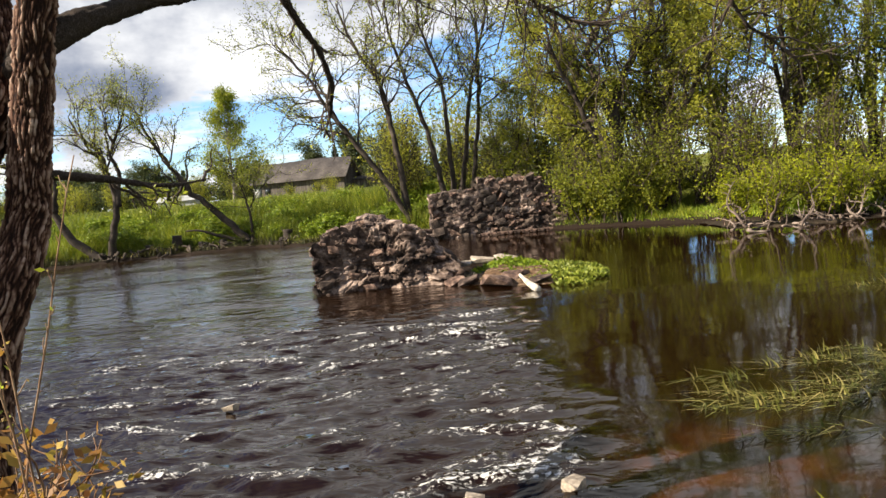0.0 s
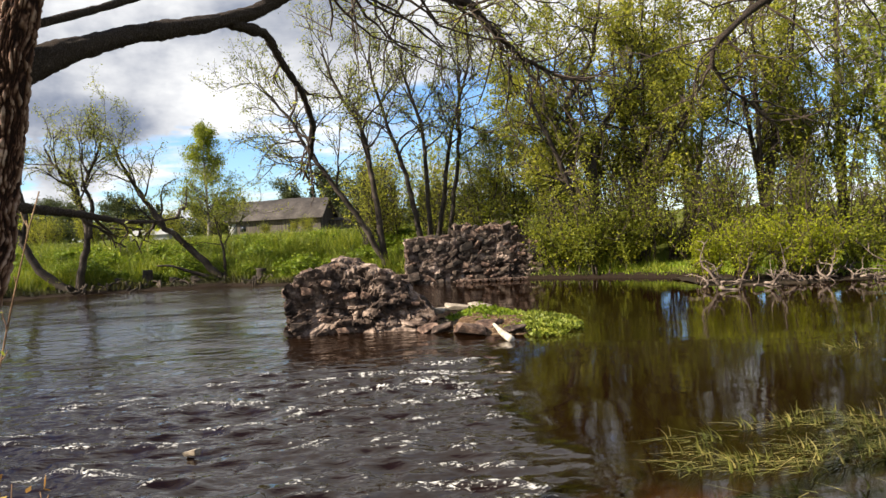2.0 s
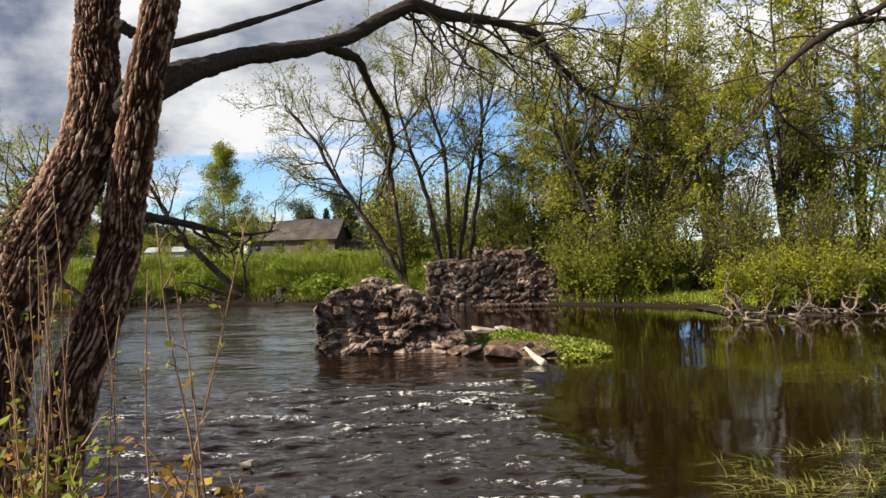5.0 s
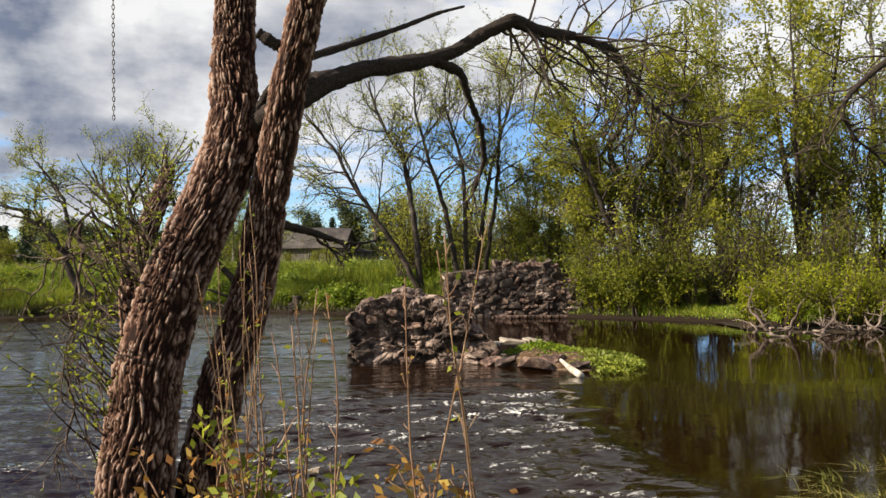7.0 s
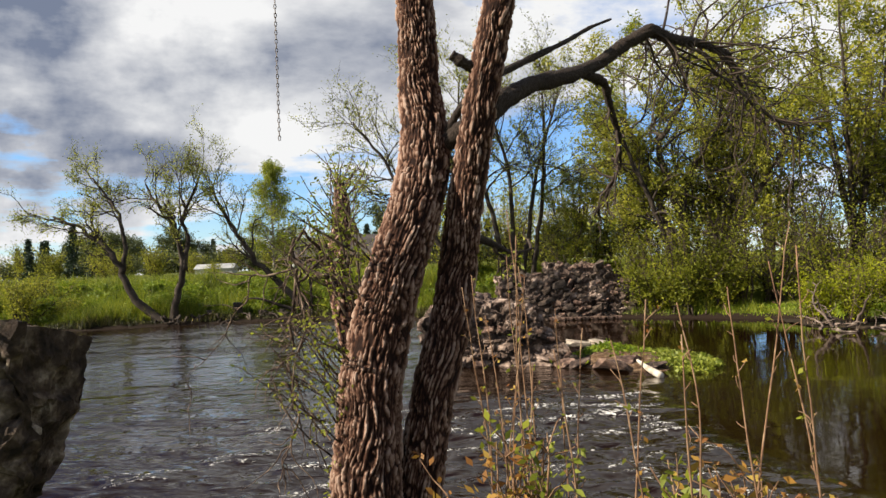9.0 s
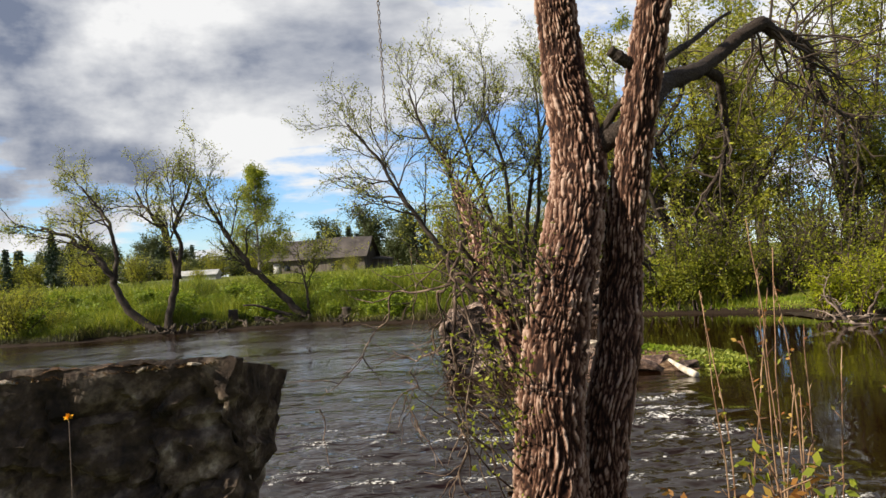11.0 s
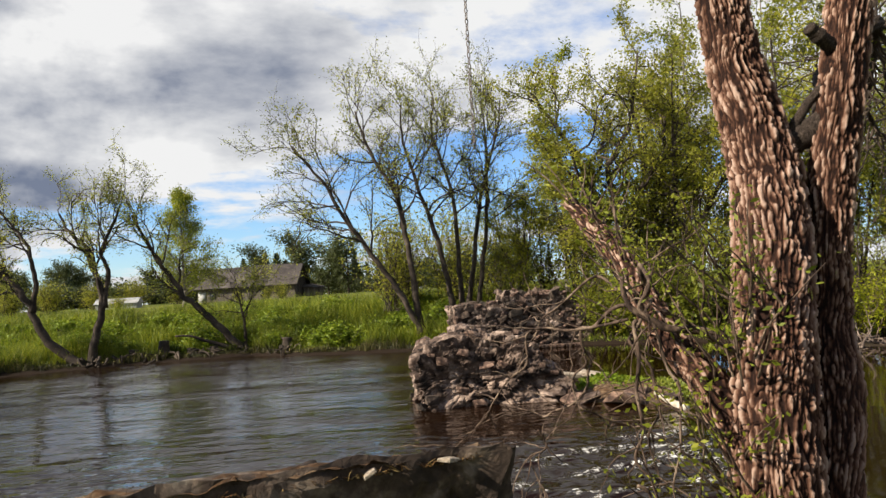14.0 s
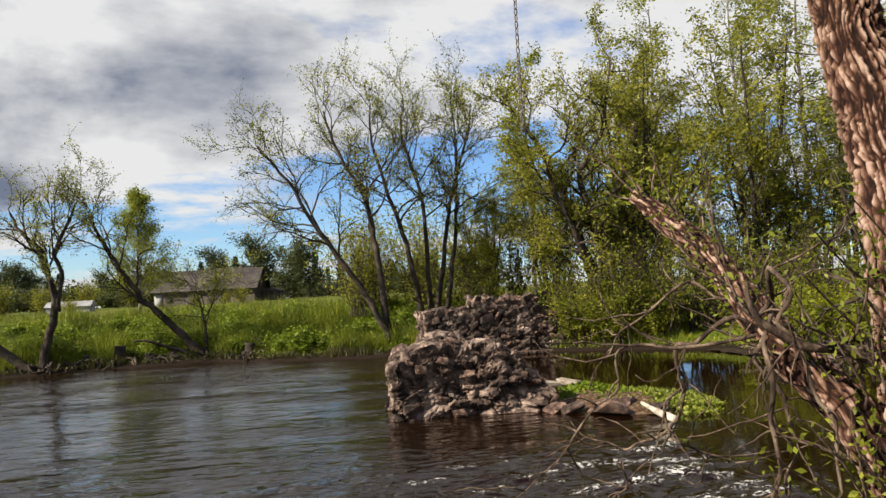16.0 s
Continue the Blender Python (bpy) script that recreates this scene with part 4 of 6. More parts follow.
# ---- the two-stemmed willow on the near bank ----
def bark_tube(name, pts, radii, parent, seed, sides=240, rows=680, depth=0.031, mat=None):
    """A stem with furrowed bark: ridges that run along it, split and rejoin."""
    run = resample(pts, rows)
    d = np.linspace(0, 1, len(radii))
    rad = np.interp(np.linspace(0, 1, rows), d, radii)
    g = Geo()
    g.tube(run, rad, sides)
    v = g.v[0]
    body = v[:rows * sides].reshape(rows, sides, 3)
    ln = np.concatenate([[0], np.cumsum(np.linalg.norm(np.diff(run, axis=0), axis=1))])
    A = np.linspace(0, 2 * math.pi, sides, endpoint=False)
    cx, cy = np.cos(A)[None, :] * rad[:, None], np.sin(A)[None, :] * rad[:, None]
    L = ln[:, None] + 0 * cx
    warp = fbm(cx * 9, cy * 9, L * 5.0, 3, seed) - 0.5
    sway = fbm(cx * 4, cy * 4, L * 3.0, 2, seed + 1) - 0.5
    spot = np.stack([cx * 36 + warp * 3.4 + sway * 4, cy * 36 - warp * 3.4 + sway * 4, L * 2.3 + warp * 0.9], -1).reshape(-1, 3)
    gap, who = (a.reshape(cx.shape) for a in cells(spot, seed + 3))
    flake = fbm(cx * 70, cy * 70, L * 34.0, 3, seed + 5, 0.6)
    broken = smooth(0.0, 0.10, np.abs(fbm(cx * 14, cy * 14, L * 17.0, 3, seed + 7) - 0.5))
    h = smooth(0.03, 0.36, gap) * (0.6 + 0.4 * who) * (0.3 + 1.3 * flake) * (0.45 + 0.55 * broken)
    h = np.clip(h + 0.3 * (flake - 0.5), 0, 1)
    lump = (fbm(cx * 3, cy * 3, L * 1.4, 2, seed + 9) - 0.5)
    out = body - run[:, None, :]
    out /= np.linalg.norm(out, axis=2)[..., None]
    body += out * ((h - 0.5) * depth + lump * 0.10 * rad[:, None])[..., None]
    v[:rows * sides] = body.reshape(-1, 3)
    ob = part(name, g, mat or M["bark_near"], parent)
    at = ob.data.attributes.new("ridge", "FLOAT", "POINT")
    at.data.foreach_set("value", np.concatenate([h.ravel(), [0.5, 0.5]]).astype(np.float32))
    return ob


RIGHT_BOUGH = [(-2.6, 5.5, 5.6), (-1.2, 6.4, 6.9), (1.2, 7.6, 7.8), (3.6, 8.8, 7.6), (5.71, 9.4, 6.61), (5.41, 9.6, 6.06), (4.79, 9.6, 5.82), (4.3, 9.5, 5.55), (3.83, 9.4, 5.17), (3.63, 9.4, 4.97), (3.71, 9.4, 4.77)]
RIGHT_FORK = [(4.79, 9.6, 5.82), (5.37, 9.8, 5.94), (6.13, 10.0, 6.05), (7.33, 10.4, 6.27)]
RIGHT_TWIG = [(3.68, 9.4, 4.86), (3.92, 9.5, 4.54), (4.3, 9.7, 4.38), (4.58, 9.8, 4.15)]


def near_tree():
    rng = np.random.default_rng(77)
    root = thing("willow_tree", (-3.6, 5.05, 0.3), "old two-stemmed willow with deeply furrowed grey-brown bark", "tree")
    off = Vector(root.location)

    def loc(pts, dy=0.0):
        return np.array([(x - off.x, y + dy - off.y, z - off.z) for x, y, z in pts])

    stem_l = loc([(-3.87, 4.52, 0.0), (-3.82, 4.47, 1.0), (-3.78, 4.49, 1.59), (-3.74, 4.58, 2.25), (-3.61, 4.73, 2.83), (-3.49, 4.88, 3.23), (-3.42, 4.97, 3.42), (-3.31, 5.16, 3.83), (-3.3, 5.26, 4.13),
                  (-3.33, 5.34, 4.47), (-3.34, 5.42, 4.82), (-3.35, 5.5, 5.35), (-3.38, 5.6, 6.24), (-3.5, 5.6, 7.6), (-3.7, 5.6, 9.4)], 0.2)
    left = bark_tube("stem", stem_l, [0.42, 0.285, 0.25, 0.23, 0.212, 0.205, 0.20, 0.165, 0.15, 0.145, 0.14, 0.13, 0.12, 0.09, 0.05], root, 3)
    stem_r = loc([(-3.50, 4.75, 0.0), (-3.46, 4.75, 1.11), (-3.42, 4.76, 1.54), (-3.29, 4.84, 2.21), (-3.16, 4.95, 2.6), (-3.09, 5.1, 3.0), (-3.03, 5.12, 3.42), (-2.95, 5.12, 3.84), (-2.87, 5.1, 4.27),
                  (-2.77, 5.12, 4.71), (-2.67, 5.15, 5.16), (-2.51, 5.2, 6.08), (-2.3, 5.3, 7.4), (-2.1, 5.4, 8.8)], 0.16)
    right_stem = bark_tube("stem", stem_r, [0.28, 0.20, 0.17, 0.155, 0.15, 0.142, 0.135, 0.13, 0.115, 0.10, 0.095, 0.085, 0.06, 0.03], root, 4, 170, 560, 0.026)

    def limb(name, pts, radii, sides=10, mat="bark_dark", n=None, rough=0.12, wig=0.0, host=None, ridged=0.0):
        n = n or max(12, len(pts) * 8)
        run = resample(loc(pts), n)
        kink = rng.normal(size=(n // 4 + 2, 3)) * wig
        run = run + np.stack([np.interp(np.arange(n) / 4, np.arange(len(kink)), kink[:, k]) for k in range(3)], 1)
        if wig:
            for _ in range(3):
                run[1:-1] = 0.25 * run[:-2] + 0.5 * run[1:-1] + 0.25 * run[2:]
        r = np.interp(np.linspace(0, 1, n), np.linspace(0, 1, len(radii)), radii)
        g = Geo()
        knots = 1 + (0.30 if ridged else 0.14) * (vnoise(np.linspace(0, n / 9, n), np.full(n, 3.7), seed=len(made)) - 0.5)
        g.tube(run, r * knots * (1 + rough * rng.normal(size=n)), sides)
        if ridged:
            ring = g.v[0][:n * sides].reshape(n, sides, 3)
            out = (ring - run[:, None, :]) / (r * knots)[:, None, None]
            p = ring.reshape(-1, 3)
            gap, who = cells(p * np.array((9, 9, 16)), 17)
            push = (smooth(0.02, 0.3, gap) * (0.4 + 0.6 * who) - 0.5) * ridged
            g.v[0][:n * sides] = p + out.reshape(-1, 3) * push[:, None]
        made.append(part(name, g, M[mat], host or right_stem))
        return run, r

    made = []
    limb("limb", [(-3.28, 5.42, 3.96), (-3.12, 5.38, 4.05), (-2.92, 5.30, 4.18)], [0.085, 0.078, 0.08], rough=0.04)
    main, _ = limb("limb", [(-2.91, 5.30, 4.17), (-2.72, 5.55, 4.37), (-2.37, 6.1, 4.64), (-1.86, 6.7, 4.87), (-1.54, 7.1, 5.06), (-1.21, 7.3, 5.31), (-0.91, 7.4, 5.48), (-0.55, 7.9, 5.51), (0.04, 8.7, 5.68), (0.73, 9.6, 5.77),
                            (1.09, 10.2, 5.52), (1.54, 10.8, 5.31), (2.13, 11.4, 5.16), (2.81, 12.0, 5.17)],
                   [0.098, 0.09, 0.076, 0.072, 0.07, 0.066, 0.06, 0.055, 0.05, 0.044, 0.034, 0.028, 0.022, 0.012], 48, n=420, rough=0.0, ridged=0.012)
    limb("limb", [(-2.79, 5.3, 4.51), (-2.45, 5.8, 4.77), (-2.04, 6.2, 5.03), (-1.7, 6.6, 5.29), (-1.44, 6.9, 5.45)], [0.035, 0.03, 0.025, 0.02, 0.012])
    hang, _ = limb("limb", [(-1.76, 6.85, 4.92), (-1.46, 7.2, 4.89), (-1.37, 7.4, 4.67), (-1.22, 7.7, 4.42), (-1.16, 8.0, 4.12), (-1.24, 8.3, 3.84), (-1.37, 8.5, 3.59)], [0.05, 0.045, 0.036, 0.032, 0.03, 0.022, 0.01])
    limb("limb", [(-2.83, 5.27, 4.55), (-2.98, 5.22, 4.63), (-3.07, 5.2, 4.69)], [0.05, 0.042, 0.038])
    limb("limb", [(-3.15, 5.38, 4.08), (-3.03, 5.33, 4.28), (-2.9, 5.28, 4.42)], [0.035, 0.03, 0.03], rough=0.05)
    low, _ = limb("limb", [(-2.97, 5.3, 3.3), (-2.78, 5.9, 3.25), (-2.6, 6.4, 3.18), (-2.47, 6.7, 3.17), (-2.28, 7.0, 3.21)], [0.04, 0.03, 0.024, 0.018, 0.008])
    # a long bough over the water towards the path's start, and its fork
    right, _ = limb("limb", RIGHT_BOUGH, [0.08, 0.075, 0.07, 0.062, 0.056, 0.052, 0.05, 0.05, 0.046, 0.05, 0.03], 10, n=90, rough=0.06)
    right2, _ = limb("limb", RIGHT_FORK, [0.045, 0.035, 0.025, 0.01])
    drop, _ = limb("limb", RIGHT_TWIG, [0.024, 0.02, 0.016, 0.008])
    # the leaning broken limb with its shoots
    lean = loc([(-3.72, 4.75, 1.8), (-3.81, 4.86, 2.35), (-3.92, 5.05, 2.75), (-4.02, 5.35, 3.0), (-4.04, 5.6, 3.23), (-4.05, 5.95, 3.5), (-4.1, 6.3, 3.72), (-4.14, 6.55, 3.88)])
    made.append(bark_tube("broken_limb", lean, [0.14, 0.115, 0.105, 0.098, 0.09, 0.08, 0.072, 0.05], root, 6, 110, 240, 0.013))
    lean = resample(lean, 40)
    broken = made[-1]
    limb("broken_limb", [(-3.75, 5.0, 2.85), (-3.92, 5.0, 3.0), (-4.14, 5.05, 3.06), (-4.33, 5.08, 3.16), (-4.32, 5.15, 3.32)], [0.030, 0.026, 0.022, 0.018, 0.009], 10, "dead_wood", None, 0.08, 0.01, left)
    dead = []
    for pts, r in (([(-4.05, 5.4, 3.05), (-4.25, 5.1, 3.40), (-4.27, 4.95, 3.2), (-4.23, 4.85, 2.89), (-4.21, 4.8, 2.67), (-4.23, 4.75, 2.44), (-4.3, 4.75, 2.1)], 0.021),
                   ([(-4.05, 5.4, 3.08), (-4.24, 5.4, 3.13), (-4.38, 5.6, 3.07), (-4.34, 5.7, 2.86), (-4.42, 5.8, 2.59), (-4.59, 5.9, 2.41), (-4.72, 6.0, 2.5), (-4.84, 6.1, 2.58)], 0.022),
                   ([(-4.34, 5.7, 2.86), (-4.45, 5.7, 2.56), (-4.29, 5.7, 2.38), (-4.11, 5.7, 2.4), (-3.99, 5.7, 2.42)], 0.013),
                   ([(-4.1, 5.3, 3.2), (-4.29, 5.1, 2.98), (-4.19, 5.1, 2.75), (-4.24, 5.0, 2.56), (-4.28, 5.0, 2.2)], 0.018),
                   ([(-4.33, 5.08, 3.14), (-4.34, 5.0, 2.66), (-4.37, 4.95, 2.31), (-4.24, 4.95, 2.1), (-4.12, 4.95, 2.0)], 0.020),
                   ([(-4.37, 4.95, 2.31), (-4.32, 4.95, 2.03), (-4.39, 4.95, 1.75), (-4.46, 4.95, 1.5)], 0.016),
                   ([(-4.33, 5.1, 3.1), (-4.75, 5.5, 3.05), (-4.88, 5.6, 2.72), (-5.12, 5.7, 2.45), (-5.35, 5.8, 2.28), (-5.33, 5.8, 2.12)], 0.014),
                   ([(-4.59, 5.9, 2.41), (-4.7, 5.9, 2.2), (-4.62, 5.95, 1.95)], 0.010),
                   ([(-4.02, 5.6, 3.25), (-4.3, 5.8, 3.35), (-4.55, 6.0, 3.15), (-4.7, 6.1, 2.8)], 0.016)):
        run, _ = limb("dead_branch", pts, [r * 0.62, r * 0.54, r * 0.42, r * 0.3, r * 0.14], 7, "dead_wood", rough=0.14, wig=0.035, host=broken)
        dead.append(run)
    # twigs and sparse young leaves
    twigs, pale, leafy, tips, shoots = Geo(), Geo(), Geo(), [], []
    for run, lo, count, length in ((main, 0.32, 64, 1.2), (hang, 0.3, 9, 0.5), (right, 0.55, 40, 1.1), (right2, 0.2, 22, 1.0), (drop, 0.1, 12, 0.8), (low, 0.3, 6, 0.35)):
        for p, d, u in sprouts(rng, run, count, lo, 1.0, 0.9):
            d = d + np.array((0.1, 0.1, -0.35))
            b = wander(rng, p, d, length * rng.uniform(0.5, 1.5), 7, 0.28, -0.03)
            twigs.tube(b, np.linspace(0.017, 0.005, 8), 5, False)
            for p2, d2, _ in sprouts(rng, b, 4, 0.25, 1.0, 0.8):
                c = wander(rng, p2, d2, length * 0.45 * rng.uniform(0.5, 1.4), 5, 0.25, -0.02)
                twigs.tube(c, np.linspace(0.008, 0.003, 6), 4, False)
                tips.append(c)
    for p, d, u in sprouts(rng, lean, 56, 0.3, 1.0, 0.8):
        d = d * 0.7 + np.array((rng.normal() * 0.3, rng.normal() * 0.3, 0.55))
        b = wander(rng, p, d, rng.uniform(0.2, 0.65), 6, 0.12, 0.03)
        pale.tube(b, np.linspace(0.009, 0.003, 7), 5, False)
        shoots.append(b[2:])
    for run in dead:
        for p, d, u in sprouts(rng, run, 13, 0.1, 1.0, 0.9):
            b = wander(rng, p, d + np.array((0, 0, -0.1)), rng.uniform(0.08, 0.5), 6, 0.26, 0.0)
            pale.tube(b, np.linspace(0.0055, 0.002, 7), 4, False)
    for k in range(70):
        z = rng.uniform(1.5, 3.3) if k % 5 else rng.uniform(0.6, 1.5)
        p = np.array((-0.33 + 0.10 * smooth(2.2, 3.3, z) + rng.normal() * 0.08, -0.20 + rng.normal() * 0.1, z - 0.3))
        b = wander(rng, p, (-0.6 + rng.normal() * 0.4, -0.4 + rng.normal() * 0.4, 0.8), rng.uniform(0.25, 0.8), 6, 0.14, 0.04)
        pale.tube(b, np.linspace(0.008, 0.0025, 7), 5, False)
        shoots.append(b[2:])
    tagged(part("twig_mass", twigs, M["twig"], root), kind="stuff")
    tagged(part("shoot_mass", pale, M["dead_wood"], root, "pale dry shoots"), kind="stuff")
    c = np.vstack([np.repeat(b, 9, axis=0) for b in shoots])
    c = c + rng.normal(size=c.shape) * 0.04
    keep = rng.uniform(0, 1, len(c)) < 0.36
    leafy.leaves(c[keep], 0.042, rng, 0.45, -0.2)
    c = np.vstack(tips)
    keep = rng.uniform(0, 1, len(c)) < 0.4
    leafy.leaves(c[keep] + rng.normal(size=(keep.sum(), 3)) * 0.02, 0.055, rng, 0.45, 0.2)
    tagged(part("foliage", leafy, M["leaf_young"], root, "small yellow-green spring leaves"), kind="stuff")
    return root


near_tree()


# ---- trees on the far bank ----
def rel(at, pts):
    return [(x - at[0], y - at[1], z - at[2]) for x, y, z in pts]


def far_trees():
    at = (-20.3, 46.9, 0.1)
    grow_tree("leaning_willow", at, "bare leaning willow with dark forked trunks at the waterside",
              [(rel(at, [(-20.42, 46.8, 0.0), (-21.77, 46.6, 0.9), (-23.03, 46.5, 2.95), (-23.09, 46.4, 3.93), (-24.23, 46.3, 5.14), (-25.37, 46.2, 6.18), (-27.0, 46.1, 6.9)]), 0.30, 0.07),
               (rel(at, [(-23.05, 46.5, 3.3), (-22.73, 46.4, 4.72), (-23.08, 46.4, 6.86), (-23.65, 46.4, 7.87), (-24.66, 46.4, 9.23)]), 0.16, 0.05),
               (rel(at, [(-20.13, 46.9, 0.0), (-19.79, 46.8, 2.05), (-19.3, 46.8, 3.33), (-19.71, 46.8, 5.67), (-19.91, 46.8, 6.68), (-20.82, 46.8, 7.39), (-21.54, 46.8, 8.76)]), 0.26, 0.06),
               (rel(at, [(-19.3, 46.8, 3.3), (-19.0, 46.8, 5.63), (-19.44, 46.8, 6.48), (-18.71, 46.8, 7.93), (-18.15, 46.8, 9.22)]), 0.16, 0.05)],
              101, M["far_bark"], M["leaf_grey"], n1=9, n2=6, n3=5, len1=3.2, leaf_n=13, leaf_size=0.12, lo=0.42, lift=0.04, puff=0.13, split=True, crook=0.26)
    at = (-11.9, 48.7, 0.1)
    grow_tree("leaning_willow", at, "leaning waterside willow with a low dead branch",
              [(rel(at, [(-11.78, 48.7, 0.0), (-13.35, 48.5, 1.85), (-15.21, 48.2, 3.71), (-16.23, 48.0, 5.48), (-16.92, 47.8, 6.88), (-17.78, 47.6, 8.6)]), 0.26, 0.06),
               (rel(at, [(-11.78, 48.7, 0.0), (-11.83, 48.7, 2.08), (-12.1, 48.7, 3.32), (-12.3, 48.7, 4.4)]), 0.12, 0.03)],
              102, M["far_bark"], M["leaf_grey"], n1=10, n2=6, n3=5, len1=3.2, leaf_n=13, leaf_size=0.12, lo=0.42, lift=0.04, puff=0.13, split=True, crook=0.26)
    g = Geo()
    run = resample([(-11.9, 48.6, 0.2), (-13.66, 48.0, 0.87), (-14.89, 47.6, 1.39), (-15.6, 47.4, 1.40)], 20)
    g.tube(run, np.linspace(0.16, 0.05, 20), 7)
    tagged(new("fallen_branch", g.mesh("fallen_branch", M["far_bark"])), "dark dead branch leaning out from the bank", "branch")
    # clump of tall alders behind the ruin
    at = (-1.5, 44.3, 0.9)
    grow_tree("alder_tree", at, "tall thin-stemmed alder with sparse fresh leaves",
              [(rel(at, [(-1.35, 44.2, 0.6), (-2.74, 44.0, 3.28), (-5.52, 44.0, 7.41), (-6.59, 44.0, 9.58), (-8.2, 44.0, 11.6)]), 0.20, 0.05),
               (rel(at, [(-1.56, 44.3, 0.6), (-2.09, 44.3, 6.03), (-2.38, 44.5, 8.55), (-4.0, 44.5, 11.4), (-4.6, 44.5, 13.6)]), 0.22, 0.05)],
              103, M["far_bark"], M["leaf_grey"], n1=16, n2=7, n3=5, len1=3.6, leaf_n=7, leaf_size=0.135, lo=0.42, lift=0.05, puff=0.12, spread=0.75, split=True, crook=0.22)
    at = (1.2, 46.5, 2.2)
    grow_tree("alder_tree", at, "clump of tall thin alder stems with sparse leaves",
              [(rel(at, [(0.61, 46.0, 1.8), (0.0, 46.0, 5.7), (-0.96, 46.0, 8.68), (-1.96, 46.0, 12.6), (-1.8, 46.0, 14.4)]), 0.19, 0.04),
               (rel(at, [(1.21, 46.5, 1.8), (1.09, 46.5, 8.66), (-0.1, 46.5, 12.8), (0.2, 46.5, 14.8)]), 0.17, 0.04)],
              104, M["far_bark"], M["leaf_grey"], n1=15, n2=7, n3=5, len1=3.3, leaf_n=7, leaf_size=0.135, lo=0.42, lift=0.05, puff=0.12, spread=0.75, split=True, crook=0.22)
    at = (2.0, 47.3, 2.2)
    grow_tree("alder_tree", at, "clump of tall thin alder stems with sparse leaves",
              [(rel(at, [(1.63, 47.0, 1.8), (2.89, 47.0, 8.98), (4.1, 47.0, 12.6), (4.4, 47.0, 14.6)]), 0.17, 0.04),
               (rel(at, [(2.31, 47.5, 1.8), (3.21, 47.5, 6.98), (3.6, 48.0, 12.2), (3.4, 48.0, 14.8)]), 0.16, 0.04)],
              105, M["far_bark"], M["leaf_grey"], n1=15, n2=7, n3=5, len1=3.3, leaf_n=7, leaf_size=0.135, lo=0.40, lift=0.05, puff=0.12, spread=0.75, split=True, crook=0.22)
    # the wide willow behind the ruin
    at = (10.0, 42.5, 1.2)
    grow_tree("crack_willow", at, "wide many-limbed willow hanging over the water",
              [(rel(at, [(10.2, 42.5, 0.8), (9.9, 42.8, 4.0), (8.25, 43.0, 9.19), (7.1, 43.0, 11.45), (5.3, 43.0, 14.0)]), 0.34, 0.06),
               (rel(at, [(10.4, 42.0, 0.8), (10.2, 42.0, 5.5), (10.5, 42.0, 7.4), (12.4, 42.0, 9.8), (12.9, 42.0, 13.0)]), 0.34, 0.06),
               (rel(at, [(10.2, 41.8, 0.8), (10.0, 41.0, 4.84), (8.49, 40.6, 8.87), (10.2, 40.6, 11.6), (10.9, 40.8, 15.5)]), 0.28, 0.05),
               (rel(at, [(9.9, 42.0, 0.8), (8.6, 40.5, 4.8), (6.72, 40.0, 9.0), (6.2, 40.0, 11.0)]), 0.22, 0.05),
               (rel(at, [(10.6, 42.0, 0.8), (13.4, 41.0, 5.2), (15.4, 40.5, 8.8), (16.4, 40.5, 11.0)]), 0.24, 0.05)],
              106, M["far_bark"], M["leaf_willow"], n1=14, n2=7, n3=6, len1=3.1, leaf_n=11, leaf_size=0.17, lo=0.3, lift=0.03, puff=0.14, spread=0.85, split=True, crook=0.24)


def bank_bushes():
    spots = ((7.2, 39.6, 3.4, 2.6), (9.2, 38.6, 4.2, 3.0), (11.4, 38.0, 4.4, 3.2), (13.6, 37.6, 4.2, 3.2), (15.6, 36.4, 4.0, 3.0), (18.0, 35.0, 4.4, 3.2), (20.5, 33.8, 4.0, 3.0), (23.5, 33.0, 4.6, 3.4), (18.6, 30.8, 1.8, 1.5), (21.0, 30.4, 2.2, 1.8), (12.0, 41.0, 6.0, 3.4), (16.5, 39.5, 6.0, 3.6))
    for k, (x, y, h, w) in enumerate(spots):
        shrub("willow_bush", (x, y, float(ground_z(x, y)) - 0.05), "dense green willow bush on the bank", 300 + k, M["twig"], M["leaf_bush"], 22, h, w, 11, 0.15, 0.0, "bushes along the bank", "bush", 0.14, 10)
    for k, (x, y, h, w) in enumerate(((8.9, 37.7, 2.9, 1.9), (7.4, 38.9, 2.5, 1.7), (10.6, 37.3, 2.6, 1.6))):
        shrub("willow_bush", (x, y, float(ground_z(x, y)) - 0.05), "rounded full-leaved willow bush leaning over the water", 340 + k, M["twig"], M["leaf_bush"], 26, h, w, 24, 0.14, 0.0, "bushes along the bank", "bush", 0.12, 10)
    # the bright young shrub over the driftwood
    for k, (x, y, h, w) in enumerate(((11.9, 30.4, 1.9, 1.3), (13.3, 30.2, 2.3, 1.5), (14.9, 30.0, 2.3, 1.5), (16.3, 29.9, 2.3, 1.4))):
        shrub("osier_shrub", (x, y, max(0.15, float(ground_z(x, y)))), "bright yellow-green osier shrub over driftwood", 320 + k, M["dead_wood"], M["leaf_bright"], 26, h, w, 14, 0.14, 0.06, "osiers by the water", "shrub", 0.10, 8, 0.4)


